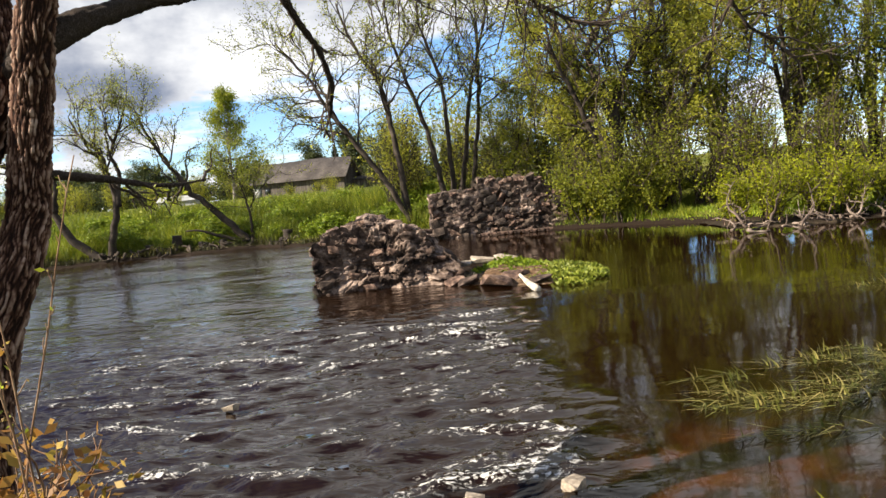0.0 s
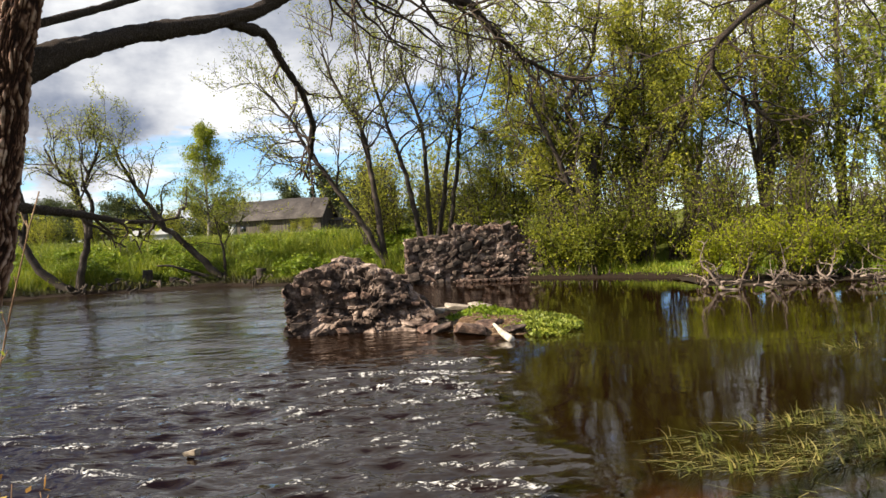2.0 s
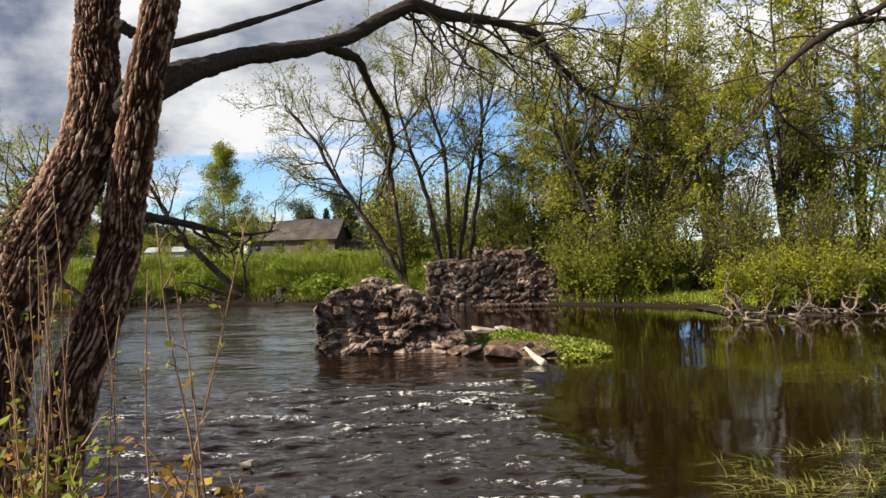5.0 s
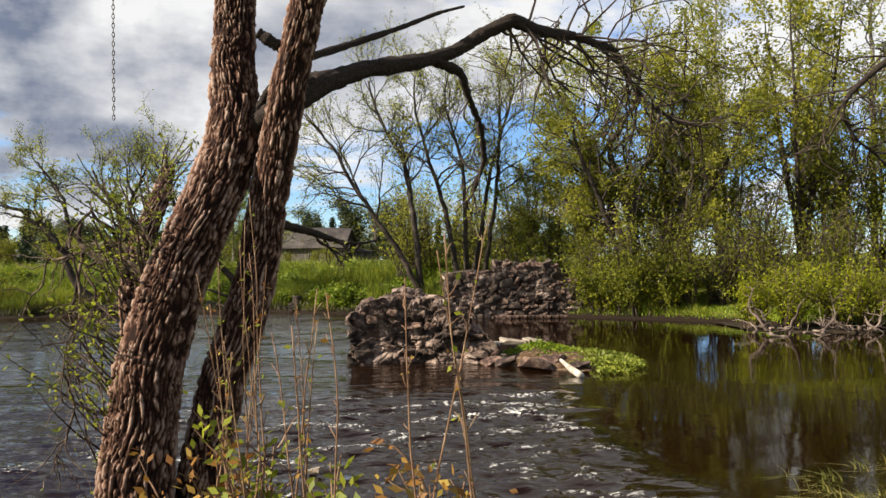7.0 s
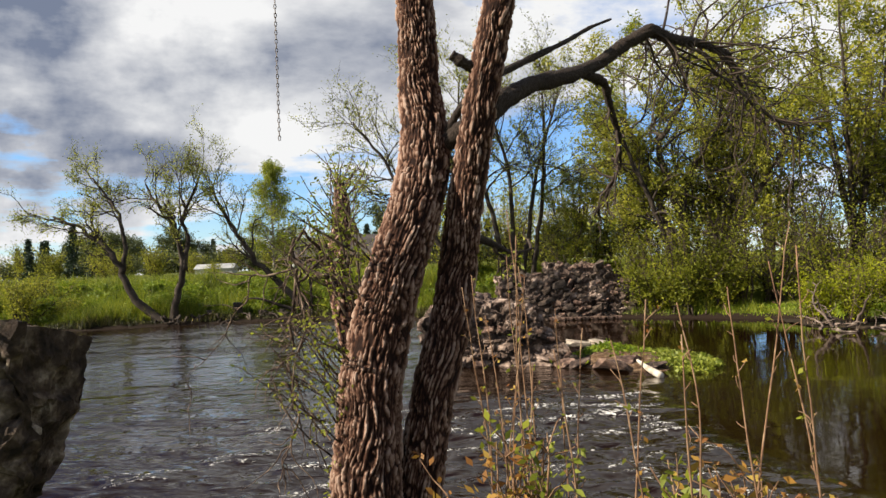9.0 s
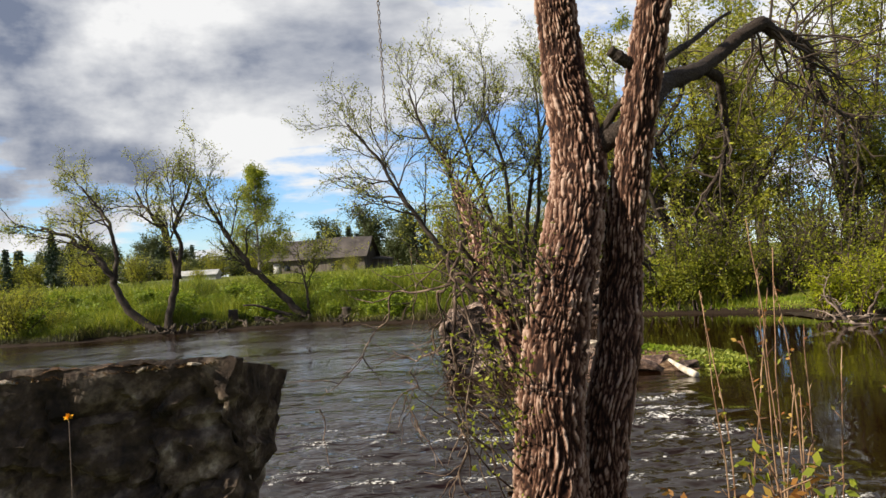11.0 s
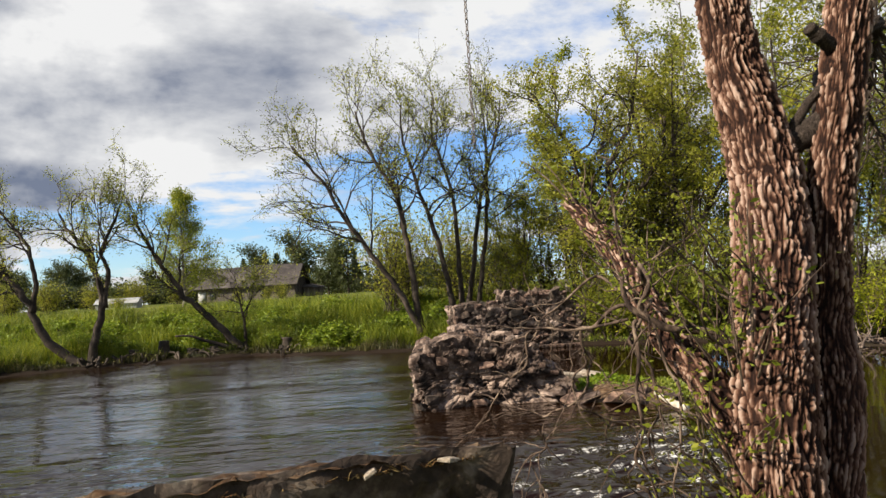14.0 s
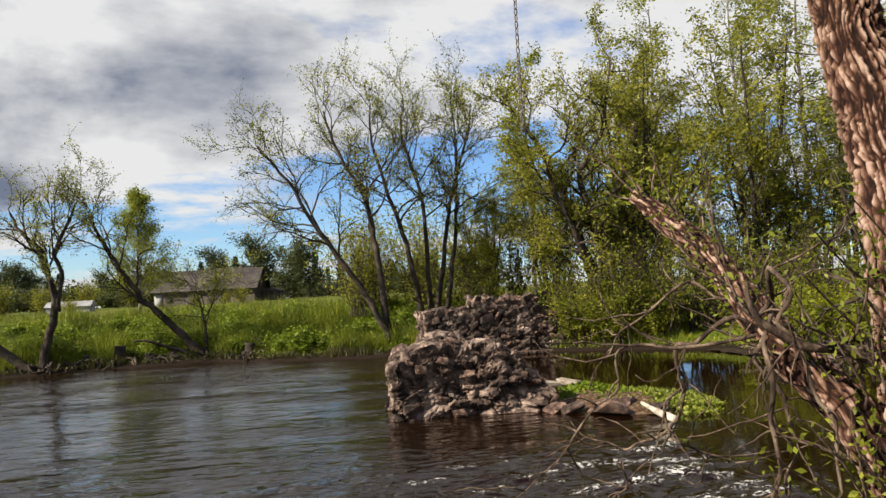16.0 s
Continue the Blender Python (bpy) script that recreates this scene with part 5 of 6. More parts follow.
def driftwood():
    rng = np.random.default_rng(44)
    for k in range(34):
        x = rng.uniform(10.5, 19.5)
        y = 28.3 + rng.normal() * 0.5 + 0.05 * (x - 10)
        g = Geo()
        d = (rng.normal(), rng.normal() * 0.6, rng.uniform(-0.05, 0.75))
        run = wander(rng, (0, 0, 0), d, rng.uniform(0.7, 2.4), 9, 0.3, -0.02)
        run[:, 2] = np.maximum(run[:, 2], -0.12)
        g.tube(run, np.linspace(rng.uniform(0.025, 0.075), 0.010, 10), 6)
        for p, d2, u in sprouts(rng, run, 4, 0.2, 1, 0.9):
            g.tube(wander(rng, p, d2, rng.uniform(0.3, 0.9), 5, 0.3, 0.02), np.linspace(0.03, 0.006, 6), 4)
        ob = new("driftwood", g.mesh("driftwood", M["driftwood"]))
        ob.location = (x, y, 0.12)
        tagged(ob, "grey dead root and branch stranded at the water's edge", "driftwood", "driftwood pile")
    g, _, _ = sheet(np.linspace(11.6, 40, 116), np.linspace(27.4, 34, 40),
                    lambda x, y: 0.24 * smooth(27.9, 29.2, y + 0.9 * (fbm(x * 0.8, y * 0.8, octaves=3, seed=6) - 0.5) - 1.5 * smooth(13.6, 11.6, x)) + 0.16 * (fbm(x * 2, y * 2, octaves=3, seed=7) - 0.5) - 0.21)
    tagged(new("mud_bank", g.mesh("mud_bank", M["mud"])), "brown mud bank with dead roots", "mud bank", kind="structure")


def forest():
    """Birches and willows of the wood behind the bank: a few grown trees and their copies."""
    protos = []
    for k, (h, leaf, bark, ln) in enumerate(((15, "leaf_birch", "pale_bark", 2.2), (18, "leaf_birch", "pale_bark", 2.4), (13, "leaf_willow", "far_bark", 3.0), (11, "leaf_bush", "far_bark", 2.8))):
        rng = np.random.default_rng(500 + k)
        stems = []
        for j in range(1 if k < 2 else 3):
            a = rng.uniform(0, 6.28)
            s = 0.0 if k < 2 else 1.0
            stems.append(([(0, 0, -0.4), (0.5 * s * math.cos(a) + 0.1, 0.5 * s * math.sin(a), h * 0.3), (1.4 * s * math.cos(a), 1.4 * s * math.sin(a), h * 0.65), (2.0 * s * math.cos(a), 2.0 * s * math.sin(a), h)], 0.012 * h, 0.03))
        protos.append(grow_tree("birch_tree" if k < 2 else "wood_tree", (30 + k * 3, 58, 2.2), "slender pale-barked birch in thin spring leaf" if k < 2 else "spreading woodland tree in fresh spring leaf", stems, 600 + k, M[bark], M[leaf],
                                n1=22 if k < 2 else 12, n2=6, n3=5, len1=ln, leaf_n=7, leaf_size=0.20, lo=0.22, lift=0.02, puff=0.17, crook=0.22, group="birches of the wood" if k < 2 else "trees of the wood"))
    rng = np.random.default_rng(9)
    spots = []
    for x in np.arange(5, 64, 5.0):
        for row in range(2):
            y = 49 - 0.20 * max(x - 10, 0) + row * 8.5 + rng.normal() * 1.2
            spots.append((x + rng.normal() * 1.0 + row, y))
    for x in np.arange(24, 60, 3.6):
        spots.append((x, 36 - 0.2 * (x - 24) + rng.normal() * 1.5))
    first = set()
    for x, y in spots:
        k = int(rng.choice(4, p=(0.28, 0.22, 0.28, 0.22)))
        if x < 9 and k == 1:
            k = 3
        s = rng.uniform(0.75, 1.15) * (0.62 if x < 9 else 1.0)
        m = Matrix.LocRotScale(Vector((x, y, float(ground_z(x, y)))), Euler((0, 0, rng.uniform(0, 6.28))), Vector((s, s, s * rng.uniform(0.9, 1.15))))
        if k not in first:
            protos[k].matrix_basis = m
            first.add(k)
        else:
            mm = m @ Matrix.Diagonal((1 / protos[k].scale.x, 1 / protos[k].scale.y, 1 / protos[k].scale.z, 1))
            copy_thing(protos[k], mm)
    # taller willows that close the wood, and dark bushes at their feet
    for k, x, y, s in ((2, 13.5, 44.5, 1.1), (2, 20.5, 43, 1.2), (3, 4.6, 46.5, 0.62), (3, 8.4, 45.5, 0.66), (3, 11.6, 45, 0.62), (3, 16.5, 43, 0.66), (3, 22.5, 42, 0.7), (1, 24, 50, 1.15), (1, 28.5, 49, 1.25), (0, 31.5, 46, 1.45), (1, 20, 54, 1.2), (0, 36, 44, 1.5)):
        m = Matrix.LocRotScale(Vector((x, y, float(ground_z(x, y)) - 0.1)), Euler((0, 0, x * 2.3)), Vector((s, s, s)))
        copy_thing(protos[k], m @ Matrix.Diagonal((1 / protos[k].scale.x, 1 / protos[k].scale.y, 1 / protos[k].scale.z, 1)))
    # sapling thicket behind the alders
    base = shrub("sapling_thicket", (-2.6, 51, 2.0), "tall thicket of light green saplings", 700, M["far_bark"], M["leaf_willow"], 24, 5.6, 2.2, 7, 0.19, 0.06, "saplings behind the alders", "saplings", 0.2, 12, 0.5, (0, 0), 0.4)
    for x, y, s in ((-1.5, 52, 1.1), (1.5, 51, 1.0), (4.2, 50.5, 1.1), (7.0, 49, 1.15), (-1.5, 57, 1.3), (2.5, 57, 1.4), (10, 48, 1.1), (14, 46, 1.0), (18, 44, 1.0), (22, 42, 1.05), (26, 40, 1.0), (31, 38, 1.0), (36, 36, 1.1), (25, 48, 1.2), (35, 44, 1.2), (47, 38, 1.4), (52, 34, 1.4), (16, 53, 1.1)):
        copy_thing(base, Matrix.LocRotScale(Vector((x, y, float(ground_z(x, y)) - 0.1)), Euler((0, 0, x * 1.7)), Vector((s, s, s))))
    # the lone birch by the house
    at = (-24.5, 95, 2.7)
    grow_tree("birch_tree", at, "tall full birch standing by the meadow", [([(0, 0, -0.3), (0.1, 0, 5), (-0.1, 0, 10), (0.1, 0, 13.6)], 0.2, 0.03)], 801, M["pale_bark"], M["leaf_birch"], n1=50, n2=6, n3=4, len1=4.2, leaf_n=14, leaf_size=0.24, lo=0.10, lift=0.05, puff=0.30, spread=1.0, cone=True)
    # low bushes on the left bank
    b = shrub("willow_bush", (-29.0, 46.4, 0.5), "low green willow bush at the water", 810, M["twig"], M["leaf_willow"], 22, 2.6, 2.4, 16, 0.14, 0.02, "bushes of the left bank", "bush", 0.2, 9)
    rng2 = np.random.default_rng(71)
    hedge = shrub("far_bush", (-160.0, 165.0, 3.0), "dark bush of the far hedgerow", 811, M["twig"], M["leaf_far"], 18, 2.6, 2.4, 12, 0.3, 0.02, "far hedgerow", "bush", 0.25, 8)
    for k in range(64):
        x, y = -150 + 2.9 * k + rng2.normal() * 0.8, 165 + rng2.normal() * 6
        s = rng2.uniform(1.3, 2.6)
        copy_thing(hedge, Matrix.LocRotScale(Vector((x, y, float(ground_z(x, y)) - 0.2)), Euler((0, 0, x)), Vector((s * 1.3, s, s * 0.8))))
    clump = shrub("herb_clump", (-10.0, 52.0, 1.0), "rounded clump of tall green herbs on the bank", 815, M["twig"], M["grass_lit"], 26, 1.1, 0.9, 16, 0.13, 0.02, "herb clumps of the bank", "plant", 0.08, 6)
    for k in range(120):
        x = rng2.uniform(-40, 1)
        y = float(far_line(x)) + rng2.uniform(1.2, 13)
        s = rng2.uniform(0.5, 1.35)
        copy_thing(clump, Matrix.LocRotScale(Vector((x, y, float(ground_z(x, y)) - 0.05)), Euler((0, 0, x * 3)), Vector((s * 1.3, s * 1.3, s))))
    for x, y, s in ((-33, 48, 1.2), (-37, 50, 1.4), (-30.5, 51, 1.0), (-42, 52, 1.3), (-26.5, 47.2, 0.55), (-44, 108, 1.5), (-48, 104, 1.3), (-52, 110, 1.7), (-57, 106, 1.5), (-63, 110, 1.9), (-69, 106, 1.6), (-75, 112, 2.0), (-40, 112, 1.2), (-30, 118, 1.3), (-82, 108, 2.0), (-33, 99, 0.7), (-37, 122, 1.5), (-20, 109, 0.55), (-14, 108.5, 0.8), (-16.5, 110, 0.6)):
        copy_thing(b, Matrix.LocRotScale(Vector((x, y, float(ground_z(x, y)) - 0.05)), Euler((0, 0, x)), Vector((s, s, s))))


def spruce(name, at, seed, h, label, group=""):
    rng = np.random.default_rng(seed)
    root = thing(name, at, label, "tree", group)
    t, c = Geo(), Geo()
    t.tube([(0, 0, -0.5), (0, 0, h * 0.5), (0, 0, h)], [0.02 * h, 0.012 * h, 0.01], 6)
    pts = []
    for k in range(int(h * 16)):
        z = h * (0.08 + 0.92 * (k / (h * 16)))
        r = 0.20 * h * (1 - z / h) ** 0.8 * rng.uniform(0.6, 1.1)
        a = rng.uniform(0, 6.28)
        s = np.linspace(0.1, 1, 7)[:, None]
        pts.append(np.array((0, 0, z)) + s * np.array((r * math.cos(a), r * math.sin(a), -0.25 * r)))
    p = np.vstack(pts)
    p = np.repeat(p, 2, axis=0)
    c.leaves(p + rng.normal(size=p.shape) * 0.14, 0.5, rng, 0.4, 0.4)
    part("trunk", t, M["far_bark"], root)
    part("crown", c, M["leaf_dark"], root)
    return root


def distance():
    s = spruce("spruce_tree", (-52.0, 100, 2.9), 31, 7.2, "dark spruce beyond the meadow", "far spruces")
    rng = np.random.default_rng(66)
    for k, (x, y, f) in enumerate(((-18.2, 150, 1.15), (-16.6, 151, 0.95), (-55, 112, 0.9), (-60, 104, 0.8))):
        copy_thing(s, Matrix.LocRotScale(Vector((x, y, float(ground_z(x, y)))), Euler((0, 0, k)), Vector((f, f, f))))
    g = grow_tree("far_tree", (-70, 190, 3), "dark rounded tree of the far treeline", [([(0, 0, -0.5), (0.2, 0, 4), (0, 0.2, 9)], 0.25, 0.05)], 900, M["far_bark"], M["leaf_far"], n1=22, n2=5, n3=4, len1=3.6, leaf_n=14, leaf_size=0.45, lo=0.12, puff=0.5, twigs=False, group="far treeline", spread=0.9)
    for x in np.arange(-190, 40, 3.6):
        y = 200 + rng.uniform(-25, 40)
        f = rng.uniform(0.7, 1.15)
        if rng.uniform() < 0.4:
            copy_thing(s, Matrix.LocRotScale(Vector((x, y, float(ground_z(x, y)))), Euler((0, 0, x)), Vector((f * 1.3, f * 1.3, f * 1.4))))
        else:
            copy_thing(g, Matrix.LocRotScale(Vector((x, y, float(ground_z(x, y)))), Euler((0, 0, x)), Vector((f, f, f * 0.9))))
    for x, y, f in ((-20, 128, 0.75), (-8, 122, 0.7), (-13.5, 126, 0.9), (-5, 118, 0.8)):
        copy_thing(g, Matrix.LocRotScale(Vector((x, y, float(ground_z(x, y)))), Euler((0, 0, x)), Vector((f, f, f))))


def box(g, x0, x1, y0, y1, z0, z1):
    v = [(x, y, z) for z in (z0, z1) for y in (y0, y1) for x in (x0, x1)]
    g.add(v, [(0, 2, 3, 1), (4, 5, 7, 6), (0, 1, 5, 4), (2, 6, 7, 3), (0, 4, 6, 2), (1, 3, 7, 5)])


def barn():
    at = (-18.8, 116, 2.6)
    root = thing("barn", at, "long low grey barn with an old sagging roof", "house")
    root.rotation_euler = (0, 0, radians(-11))
    w = Geo()
    x0, x1, y0, y1, h, top = -7.0, 7.0, -3.6, 3.6, 2.6, 5.3
    w.add([(x0, y0, 0), (x1, y0, 0), (x1, y0, h), (x0, y0, h)], [(0, 1, 2, 3)])
    part("wall", w, M["boards"], root, soft=False)
    w = Geo()
    w.add([(x1, y1, 0), (x0, y1, 0), (x0, y1, h), (x1, y1, h)], [(0, 1, 2, 3)])
    part("wall", w, M["boards"], root, soft=False)
    for x, s in ((x0, -1), (x1, 1)):
        gb = Geo()
        v = [(x, y0, 0), (x, y1, 0), (x, y1, h), (x, 0, top), (x, y0, h)]
        v2 = [(a - s * 0.15, b, c) for a, b, c in v]
        gb.add(v + v2, None, [(0, 1, 2), (0, 2, 4), (4, 2, 3), (5, 7, 6), (5, 9, 7), (9, 8, 7)])
        part("gable", gb, M["boards_dark"], root, "dark weathered gable boards", soft=False)
        for k in range(9):
            st = Geo()
            yy = y0 + 0.4 + k * 0.8
            zt = h + (top - h) * (1 - abs(yy) / 3.6) - 0.1
            box(st, x + s * 0.01, x + s * 0.04, yy - 0.04, yy + 0.04, 0, zt)
            part("batten", st, M["boards_dark"], root, soft=False)
    for s in (-1, 1):
        r = Geo()
        n = 30
        xs = np.linspace(x0 - 0.5, x1 + 0.5, n)
        sag = -0.10 * np.sin(np.linspace(0, math.pi * 2.3, n)) - 0.06
        rows = []
        for u, dz in ((0, 0.0), (0.5, -0.05), (1, 0.0), (1, 0.14), (0.5, 0.09), (0, 0.14)):
            y = s * (0.0 + 4.1 * u)
            z = top + 0.06 - (top - h + 0.36) * u + dz
            rows.append(np.stack([xs, np.full(n, y), z + sag * (1 - u)], 1))
        v = np.stack(rows, 1)
        i = np.arange(n - 1)[:, None] * 6
        j = np.arange(6)[None, :]
        kk = (j + 1) % 6
        r.add(v.reshape(-1, 3), np.stack([i + j, i + 6 + j, i + 6 + kk, i + kk], -1).reshape(-1, 4))
        part("roof", r, M["roof"], root, "grey-brown weathered roof")
    for k in range(3):
        d = Geo()
        box(d, -5.2 + k * 3.6, -4.4 + k * 3.6, y0 - 0.05, y0 + 0.02, 0.9, 1.7)
        part("window", d, M["window_dark"], root, "small dark window")
    d = Geo()
    box(d, -6.9, -5.8, y0 - 0.06, y0, 0, 2.1)
    part("door", d, M["whitewash"], root, "pale board door")
    an = thing("lean_to", (-10.2, 117, 2.6), "small grey lean-to shed beside the barn", "shed")
    g = Geo()
    box(g, -1.4, 1.4, -1.6, 1.6, 0, 1.9)
    part("wall", g, M["boards"], an, soft=False)
    g = Geo()
    g.add([(-1.6, -1.9, 1.85), (1.6, -1.9, 1.65), (1.6, 1.9, 1.85), (-1.6, 1.9, 2.5), (-1.6, -1.9, 2.0), (1.6, -1.9, 1.8), (1.6, 1.9, 2.0), (-1.6, 1.9, 2.65)],
          [(0, 1, 2, 3), (4, 7, 6, 5), (0, 4, 5, 1), (1, 5, 6, 2), (2, 6, 7, 3), (3, 7, 4, 0)])
    part("roof", g, M["roof"], an, soft=False)
    sh = thing("white_shed", (-35.5, 108, 2.5), "low whitewashed shed across the meadow", "shed")
    g = Geo()
    box(g, -2.6, 2.6, -1.4, 1.4, 0, 1.25)
    part("wall", g, M["whitewash"], sh, soft=False)
    g = Geo()
    g.add([(-2.8, -1.6, 1.2), (2.8, -1.6, 1.2), (2.8, 0, 1.9), (-2.8, 0, 1.9), (2.8, 1.6, 1.2), (-2.8, 1.6, 1.2)], [(0, 1, 2, 3), (3, 2, 4, 5)], [(1, 4, 2), (0, 3, 5)])
    part("roof", g, M["whitewash"], sh, soft=False)


def stumps():
    for x, y, r, h in ((-16.4, 47.9, 0.32, 0.85), (-14.9, 48.0, 0.2, 0.35), (-13.6, 48.1, 0.24, 0.4), (-9.2, 46.6, 0.3, 0.6), (-18.0, 47.6, 0.26, 0.4)):
        g = Geo()
        z = np.linspace(-0.4, h, 9)
        rng = np.random.default_rng(int(-x * 10))
        g.tube(np.stack([z * 0.05, z * 0.0, z], 1), r * (1.25 - 0.28 * smooth(-0.4, 0.4, z)) * rng.uniform(0.94, 1.06, 9), 14)
        ob = new("tree_stump", g.mesh("tree_stump", M["far_bark"]))
        ob.location = (x, y, max(0.0, float(ground_z(x, y))))
        tagged(ob, "dark cut tree stump on the muddy bank", "stump", "stumps on the bank")


def bank_roots():
    """Dark exposed roots at the foot of the leaning trees, one mass to each tree."""
    for k, (x, y, w) in enumerate(((-20.3, 46.6, 1.6), (-11.9, 48.2, 1.5), (-16.5, 47.6, 1.2), (-9.2, 46.2, 0.9), (-18.2, 47.3, 1.0), (-14.2, 47.9, 1.1))):
        rng = np.random.default_rng(950 + k)
        g = Geo()
        for j in range(26):
            p = (rng.normal() * w * 0.5, rng.normal() * 0.2, rng.uniform(0.0, 0.45))
            run = wander(rng, p, (rng.normal(), -0.6 + rng.normal() * 0.3, -0.5), rng.uniform(0.4, 1.0), 6, 0.3, -0.05)
            g.tube(run, np.linspace(rng.uniform(0.05, 0.11), 0.02, 7), 5)
        ob = new("root_mass", g.mesh("root_mass", M["far_bark"]))
        ob.location = (x, y, 0.1)
        tagged(ob, "dark tangled roots exposed in the muddy bank", "roots", "roots along the bank", "stuff")


def meadow():
    rng = np.random.default_rng(12)

    def blades_over(name, label, n, xlo, xhi, dlo, dhi, hlo, hhi, width, mat, power=1.5, clump=0.0):
        x = rng.uniform(xlo, xhi, n)
        d = dlo + (dhi - dlo) * rng.uniform(0, 1, n) ** power
        y = far_line(x) + d
        if clump:
            ok = fbm(x * 0.4, y * 0.4, octaves=3, seed=55) > clump
            x, y = x[ok], y[ok]
        z = ground_z(x, y)
        ok = z > 0.06
        x, y, z = x[ok], y[ok], z[ok]
        m = len(x)
        h = rng.uniform(hlo, hhi, m) * (0.35 + 1.35 * smooth(0.34, 0.68, fbm(x * 0.5, y * 0.5, octaves=4, seed=56)))
        g = Geo()
        g.blades(np.stack([x, y, z - 0.03], 1), h, np.full(m, width), rng.normal(size=(m, 2)) * h[:, None] * 0.35, rng)
        tagged(new(name, g.mesh(name, M[mat])), label, "grass", kind="stuff")

    blades_over("bank_grass", "lush green grass on the far bank", 80000, -45, 12, 0.55, 16, 0.35, 0.95, 0.05, "grass", 1.3)
    blades_over("tall_grass", "tall olive meadow grass", 30000, -50, 14, 9, 40, 0.5, 1.0, 0.09, "grass", 1.6)
    blades_over("waterside_grass", "short fresh grass along the water", 12000, 6, 34, 0.0, 3.5, 0.15, 0.4, 0.06, "grass_lit", 1.2)
    blades_over("sedge", "dark old sedge hanging over the waterline", 14000, -45, 9, -0.1, 0.9, 0.2, 0.45, 0.06, "sedge", 1.0)
    blades_over("old_grass", "bleached old grass tufts along the bank", 5000, -45, 9, 0.2, 3.0, 0.2, 0.6, 0.05, "reed", 1.2, 0.52)
    # broad-leaved patches
    n = 16000
    x = rng.uniform(-40, 3, n)
    y = far_line(x) + 1.0 + 9 * rng.uniform(0, 1, n)
    lump = fbm(x * 0.45, y * 0.45, octaves=3, seed=57)
    ok = lump > 0.50
    x, y, lump = x[ok], y[ok], lump[ok]
    z = ground_z(x, y) + rng.uniform(0.05, 1, len(x)) * (lump - 0.45) * 3.2
    g = Geo()
    g.leaves(np.stack([x, y, z], 1), 0.22, rng, 0.6, -0.2)
    tagged(new("nettle_patch", g.mesh("nettle_patch", M["grass_lit"])), "bright green leafy patches on the bank", "plants", kind="stuff")


# ---- near plants ----
def reeds():
    rng = np.random.default_rng(15)
    for nm, lab, n, cx, cy, rx, ry in (("reed_bed", "flattened green and straw-coloured reeds trailing in the water", 2300, 4.9, 9.0, 2.2, 1.5), ("reed_tuft", "thin tuft of dry reeds in the calm water", 90, 8.8, 15.2, 0.9, 0.5)):
        g = Geo()
        x = cx + rx * rng.uniform(-1, 1, n)
        y = cy + ry * rng.uniform(-1, 1, n) + (x - cx) * 0.35
        ok = (np.hypot((x - cx) / rx, (y - cy - (x - cx) * 0.35) / ry) + 0.25 * rng.normal(size=n) < 1) & (fbm(x * 1.6, y * 2.4, octaves=3, seed=19) > 0.46)
        x, y = x[ok], y[ok]
        m = len(x)
        flat = rng.uniform(0, 1, m) < 0.72
        h = np.where(flat, rng.uniform(0.01, 0.09, m), rng.uniform(0.10, 0.24, m))
        lean = np.stack([-rng.uniform(0.12, 0.62, m), rng.normal(size=m) * 0.20 - 0.14], 1) * np.where(flat, 1.0, 0.35)[:, None]
        g.blades(np.stack([x, y, np.full(m, 0.03)], 1), h, np.full(m, 0.024), lean, rng, 4)
        tagged(new(nm, g.mesh(nm, M["reed"])), lab, "reeds", kind="stuff")


def dry_stalk(at, height, lean, seed, leaves=0.3):
    rng = np.random.default_rng(seed)
    root = thing("dry_stalk", at, "tall thin reddish dry stalk with budding side shoots", "stalk", "stalks on the near bank")
    g, lf = Geo(), Geo()
    run = wander(rng, (0, 0, -0.05), (lean[0], lean[1], 1.0), height, 14, 0.035, 0.01)
    g.tube(run, np.linspace(0.0062, 0.0024, 15), 6)
    c = []
    for p, d, u in sprouts(rng, run, 12, 0.2, 0.98, 0.6):
        b = wander(rng, p, d, rng.uniform(0.02, 0.09), 3, 0.2, 0.05)
        g.tube(b, np.linspace(0.003, 0.0015, 4), 4)
        c += [b[-1], b[-1], b[-2]]
    part("stem", g, M["stalk"], root)
    c = np.array(c)
    keep = rng.uniform(0, 1, len(c)) < leaves
    if keep.any():
        lf.leaves(c[keep] + rng.normal(size=(keep.sum(), 3)) * 0.008, 0.032, rng, 0.55, 0.2)
        tagged(part("foliage", lf, M["dry_leaf"] if seed % 2 else M["leaf_young"], root), kind="stuff")
    return root


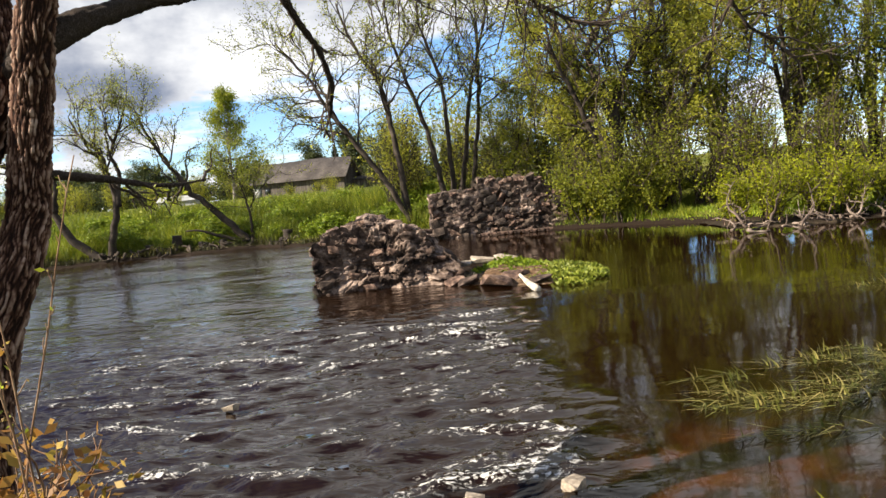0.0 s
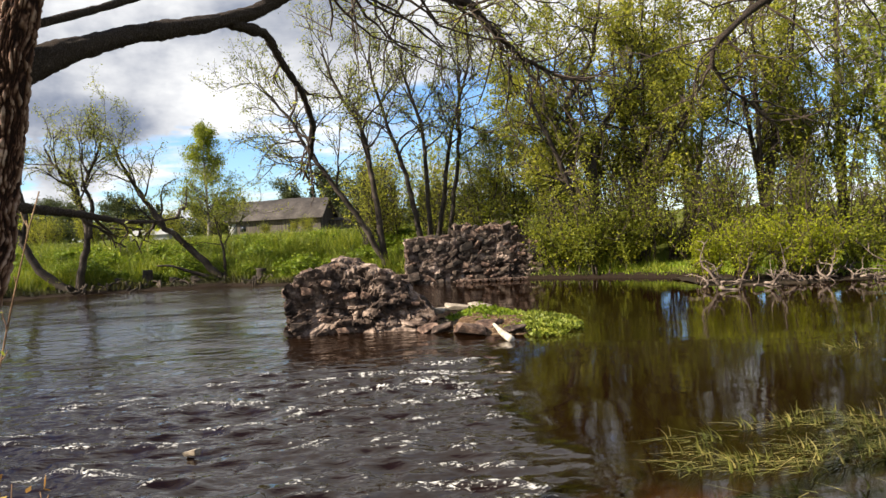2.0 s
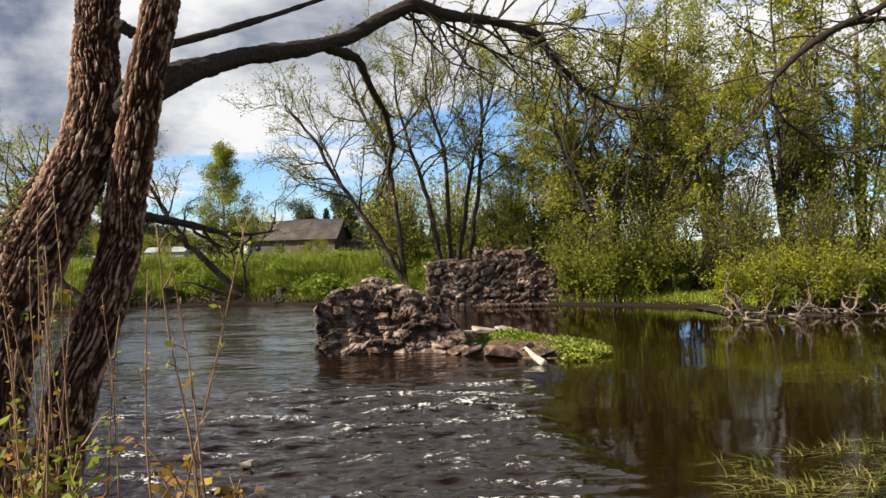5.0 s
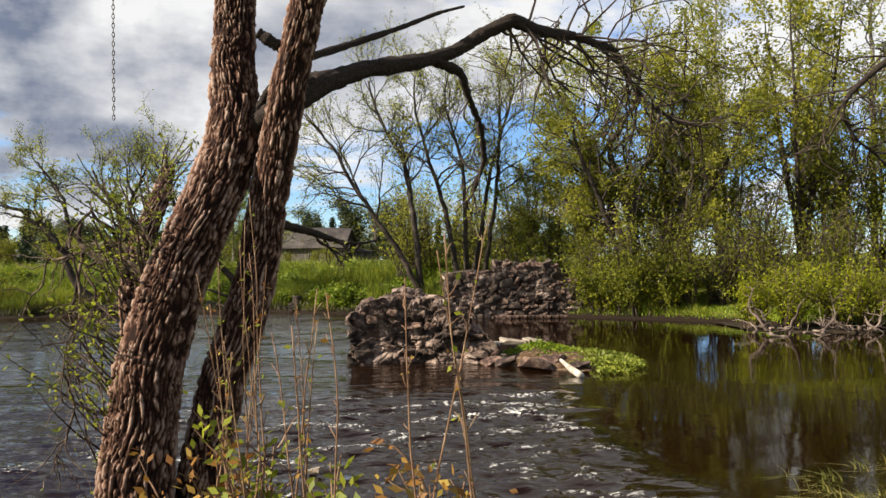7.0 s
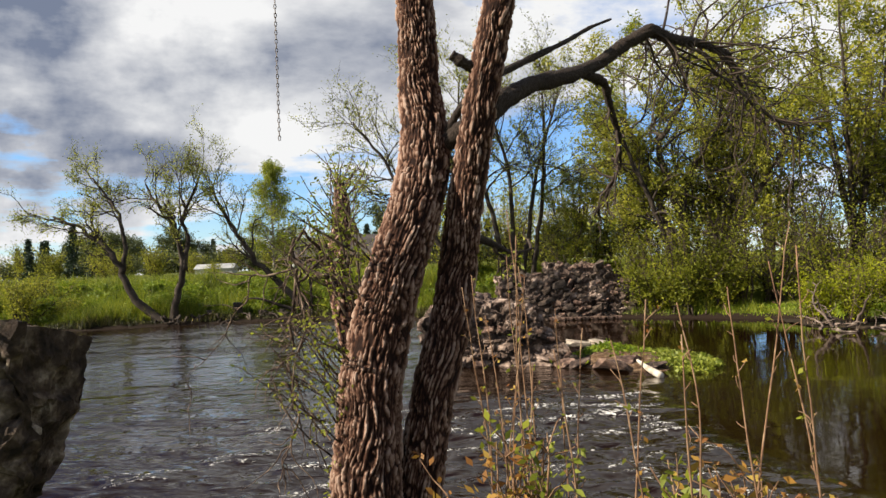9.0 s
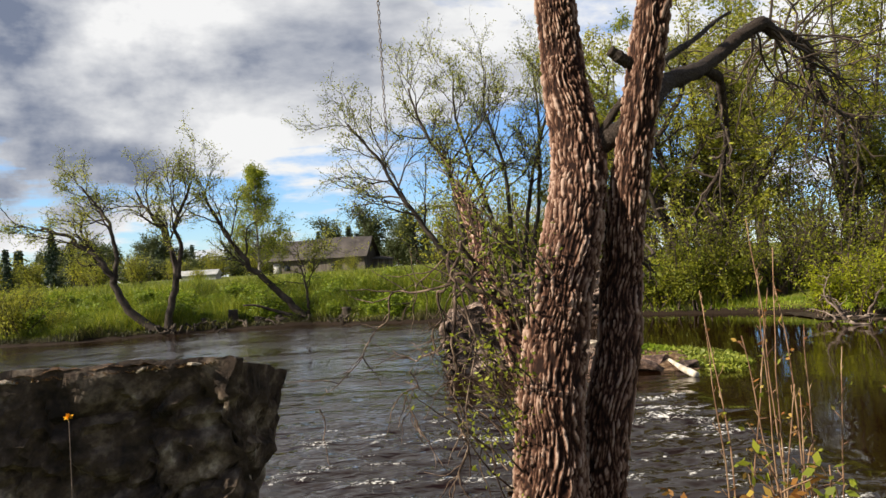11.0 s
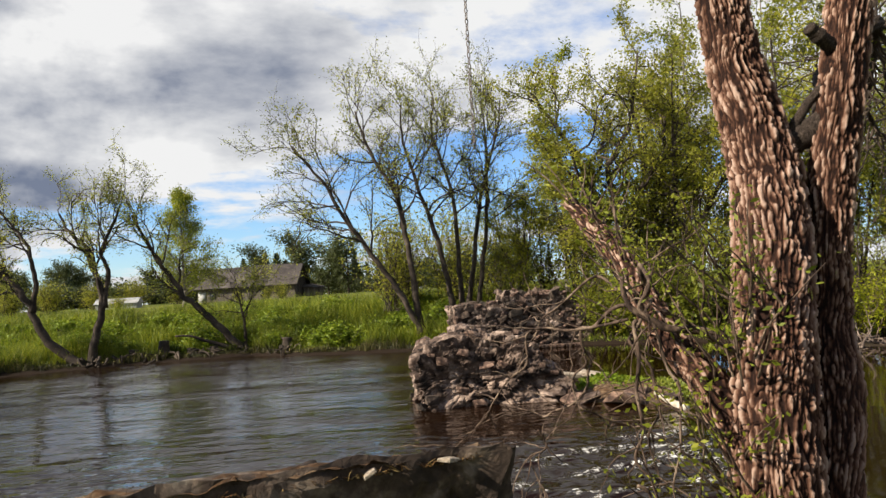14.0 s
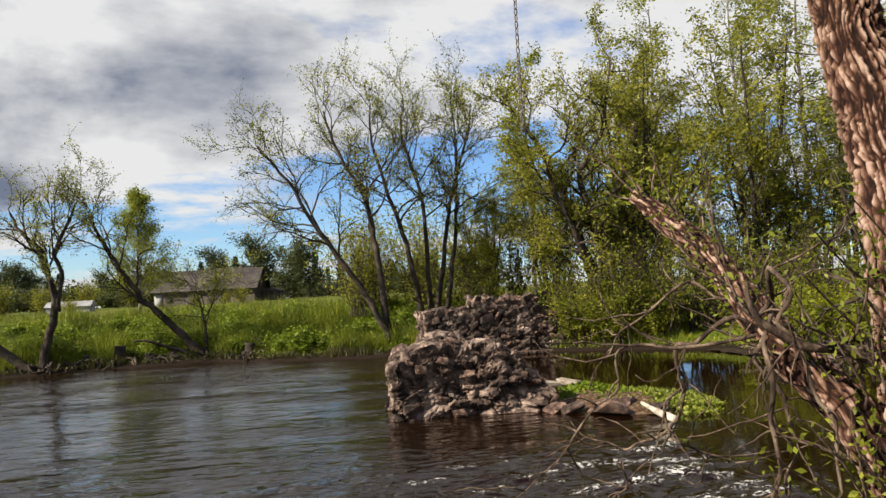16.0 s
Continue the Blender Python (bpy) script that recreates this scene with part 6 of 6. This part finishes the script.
def near_plants():
    rng = np.random.default_rng(21)
    # (x, y, top height, lean)
    spots = ((-2.70, 3.60, 3.35), (-2.62, 3.45, 3.05), (-2.80, 3.62, 3.2), (-2.9, 3.9, 2.95), (-2.98, 3.7, 3.0), (-2.55, 3.7, 2.8), (-2.68, 3.75, 3.1), (-2.85, 3.4, 2.8),
             (-1.97, 2.60, 3.25), (-1.87, 2.45, 2.95), (-1.73, 2.37, 3.1), (-1.66, 2.40, 3.05), (-2.29, 2.15, 2.8), (-2.24, 2.3, 2.9), (-2.36, 2.5, 2.75), (-2.95, 3.5, 2.6), (-2.75, 3.3, 2.55),
             (-2.45, 2.6, 2.9), (-2.60, 2.8, 2.7), (-2.85, 3.78, 3.0), (-2.5, 3.5, 2.7))
    for k, (x, y, top) in enumerate(spots):
        z = float(ground_z(x, y))
        dry_stalk((x, y, z), max(0.6, top - z) * 1.04, (rng.normal() * 0.05 - 0.02, rng.normal() * 0.05), 40 + k, 0.4 if k < 8 or k > 14 else 0.2)
    # low withered plants between them
    for k, (x, y, top) in enumerate(((-2.7, 3.4, 2.25), (-1.92, 2.65, 2.2), (-3.0, 3.4, 2.15), (-2.2, 2.4, 2.2), (-1.75, 2.5, 2.05), (-2.05, 2.9, 2.1))):
        z = float(ground_z(x, y))
        shrub("withered_plant", (x, y, z), "withered yellow-brown plant with curled leaves", 140 + k, M["stalk"], M["dry_leaf"] if k % 3 else M["leaf_young"], 7, top - z, 0.3, 8, 0.065, 0.06, "withered plants", "plant", 0.03, 5)
    # ragged grass on the near bank
    n = 9000
    x = rng.uniform(-8, 6, n)
    y = rng.uniform(-2, 6, n)
    z = ground_z(x, y)
    ok = z > 0.1
    x, y, z = x[ok], y[ok], z[ok]
    h = rng.uniform(0.08, 0.28, len(x))
    g = Geo()
    g.blades(np.stack([x, y, z - 0.02], 1), h, np.full(len(x), 0.008), rng.normal(size=(len(x), 2)) * 0.08, rng)
    tagged(new("bank_turf", g.mesh("bank_turf", M["grass"])), "rough grass on the near bank", "grass", kind="stuff")


def chain():
    root = thing("iron_chain", (-4.76, 6.87, 4.36), "thin rusty iron chain hanging from a bough", "chain")
    a = np.linspace(0, 2 * math.pi, 17)[:-1]
    path = np.stack([0.011 * np.cos(a), 0 * a, 0.026 * np.sin(a) + 0.0], 1)
    ring = np.vstack([path, path[:1]])
    g = Geo()
    g.tube(ring, np.full(17, 0.0042), 6, False)
    me = g.mesh("link", M["iron"])
    for k in range(68):
        ob = new("link", me)
        ob.parent = root
        ob.matrix_basis = pose(0, 0, 0.03 + k * 0.0435, 0, 0, 90 * (k % 2) + 20)


def bough_for_chain():
    g = Geo()
    run = resample([(-3.45, 5.5, 6.7), (-4.1, 6.2, 7.15), (-4.76, 6.87, 7.33), (-5.6, 7.8, 7.5)], 30)
    g.tube(run, np.linspace(0.07, 0.02, 30), 8)
    tree = bpy.data.objects["willow_tree"]
    ob = part("limb", g, M["bark_dark"], tree)
    ob.matrix_basis = Matrix.Translation(-tree.location)


def near_stones():
    me = [stone_mesh("river_stone", 80 + k, M["pale_stone"], 0.7) for k in range(2)]
    for x, y, z, s in ((0.85, 6.75, 0.02, 0.28), (-0.1, 6.65, 0.0, 0.2), (-3.4, 10.6, 0.02, 0.22)):
        ob = new("river_stone", me[0 if x > 0 else 1])
        ob.matrix_basis = Matrix.LocRotScale(Vector((x, y, z)), Euler((0.1, 0.2, x)), Vector((s, s * 0.8, s * 0.7)))
        tagged(ob, "pale stone breaking the surface of the rapids", "stone", "stones in the rapids")


def dandelion():
    root = thing("dandelion", (-5.75, 2.35, 1.8), "yellow dandelion on a tall stem by the wall", "flower")
    g = Geo()
    g.tube([(0, 0, -0.03), (0.02, 0.05, 0.5), (0.0, 0.1, 1.0)], [0.0025, 0.0025, 0.002], 6)
    part("stem", g, M["twig"], root)
    g = Geo()
    rng = np.random.default_rng(2)
    p = np.tile(np.array((0.0, 0.1, 1.0)), (90, 1))
    g.leaves(p + rng.normal(size=p.shape) * 0.002, 0.013, rng, 0.5, -0.5)
    part("flower_head", g, M["yellow"], root)


far_trees()
bank_bushes()
driftwood()
forest()
distance()
barn()
stumps()
bank_roots()
meadow()
reeds()
near_plants()
chain()
bough_for_chain()
near_stones()
dandelion()
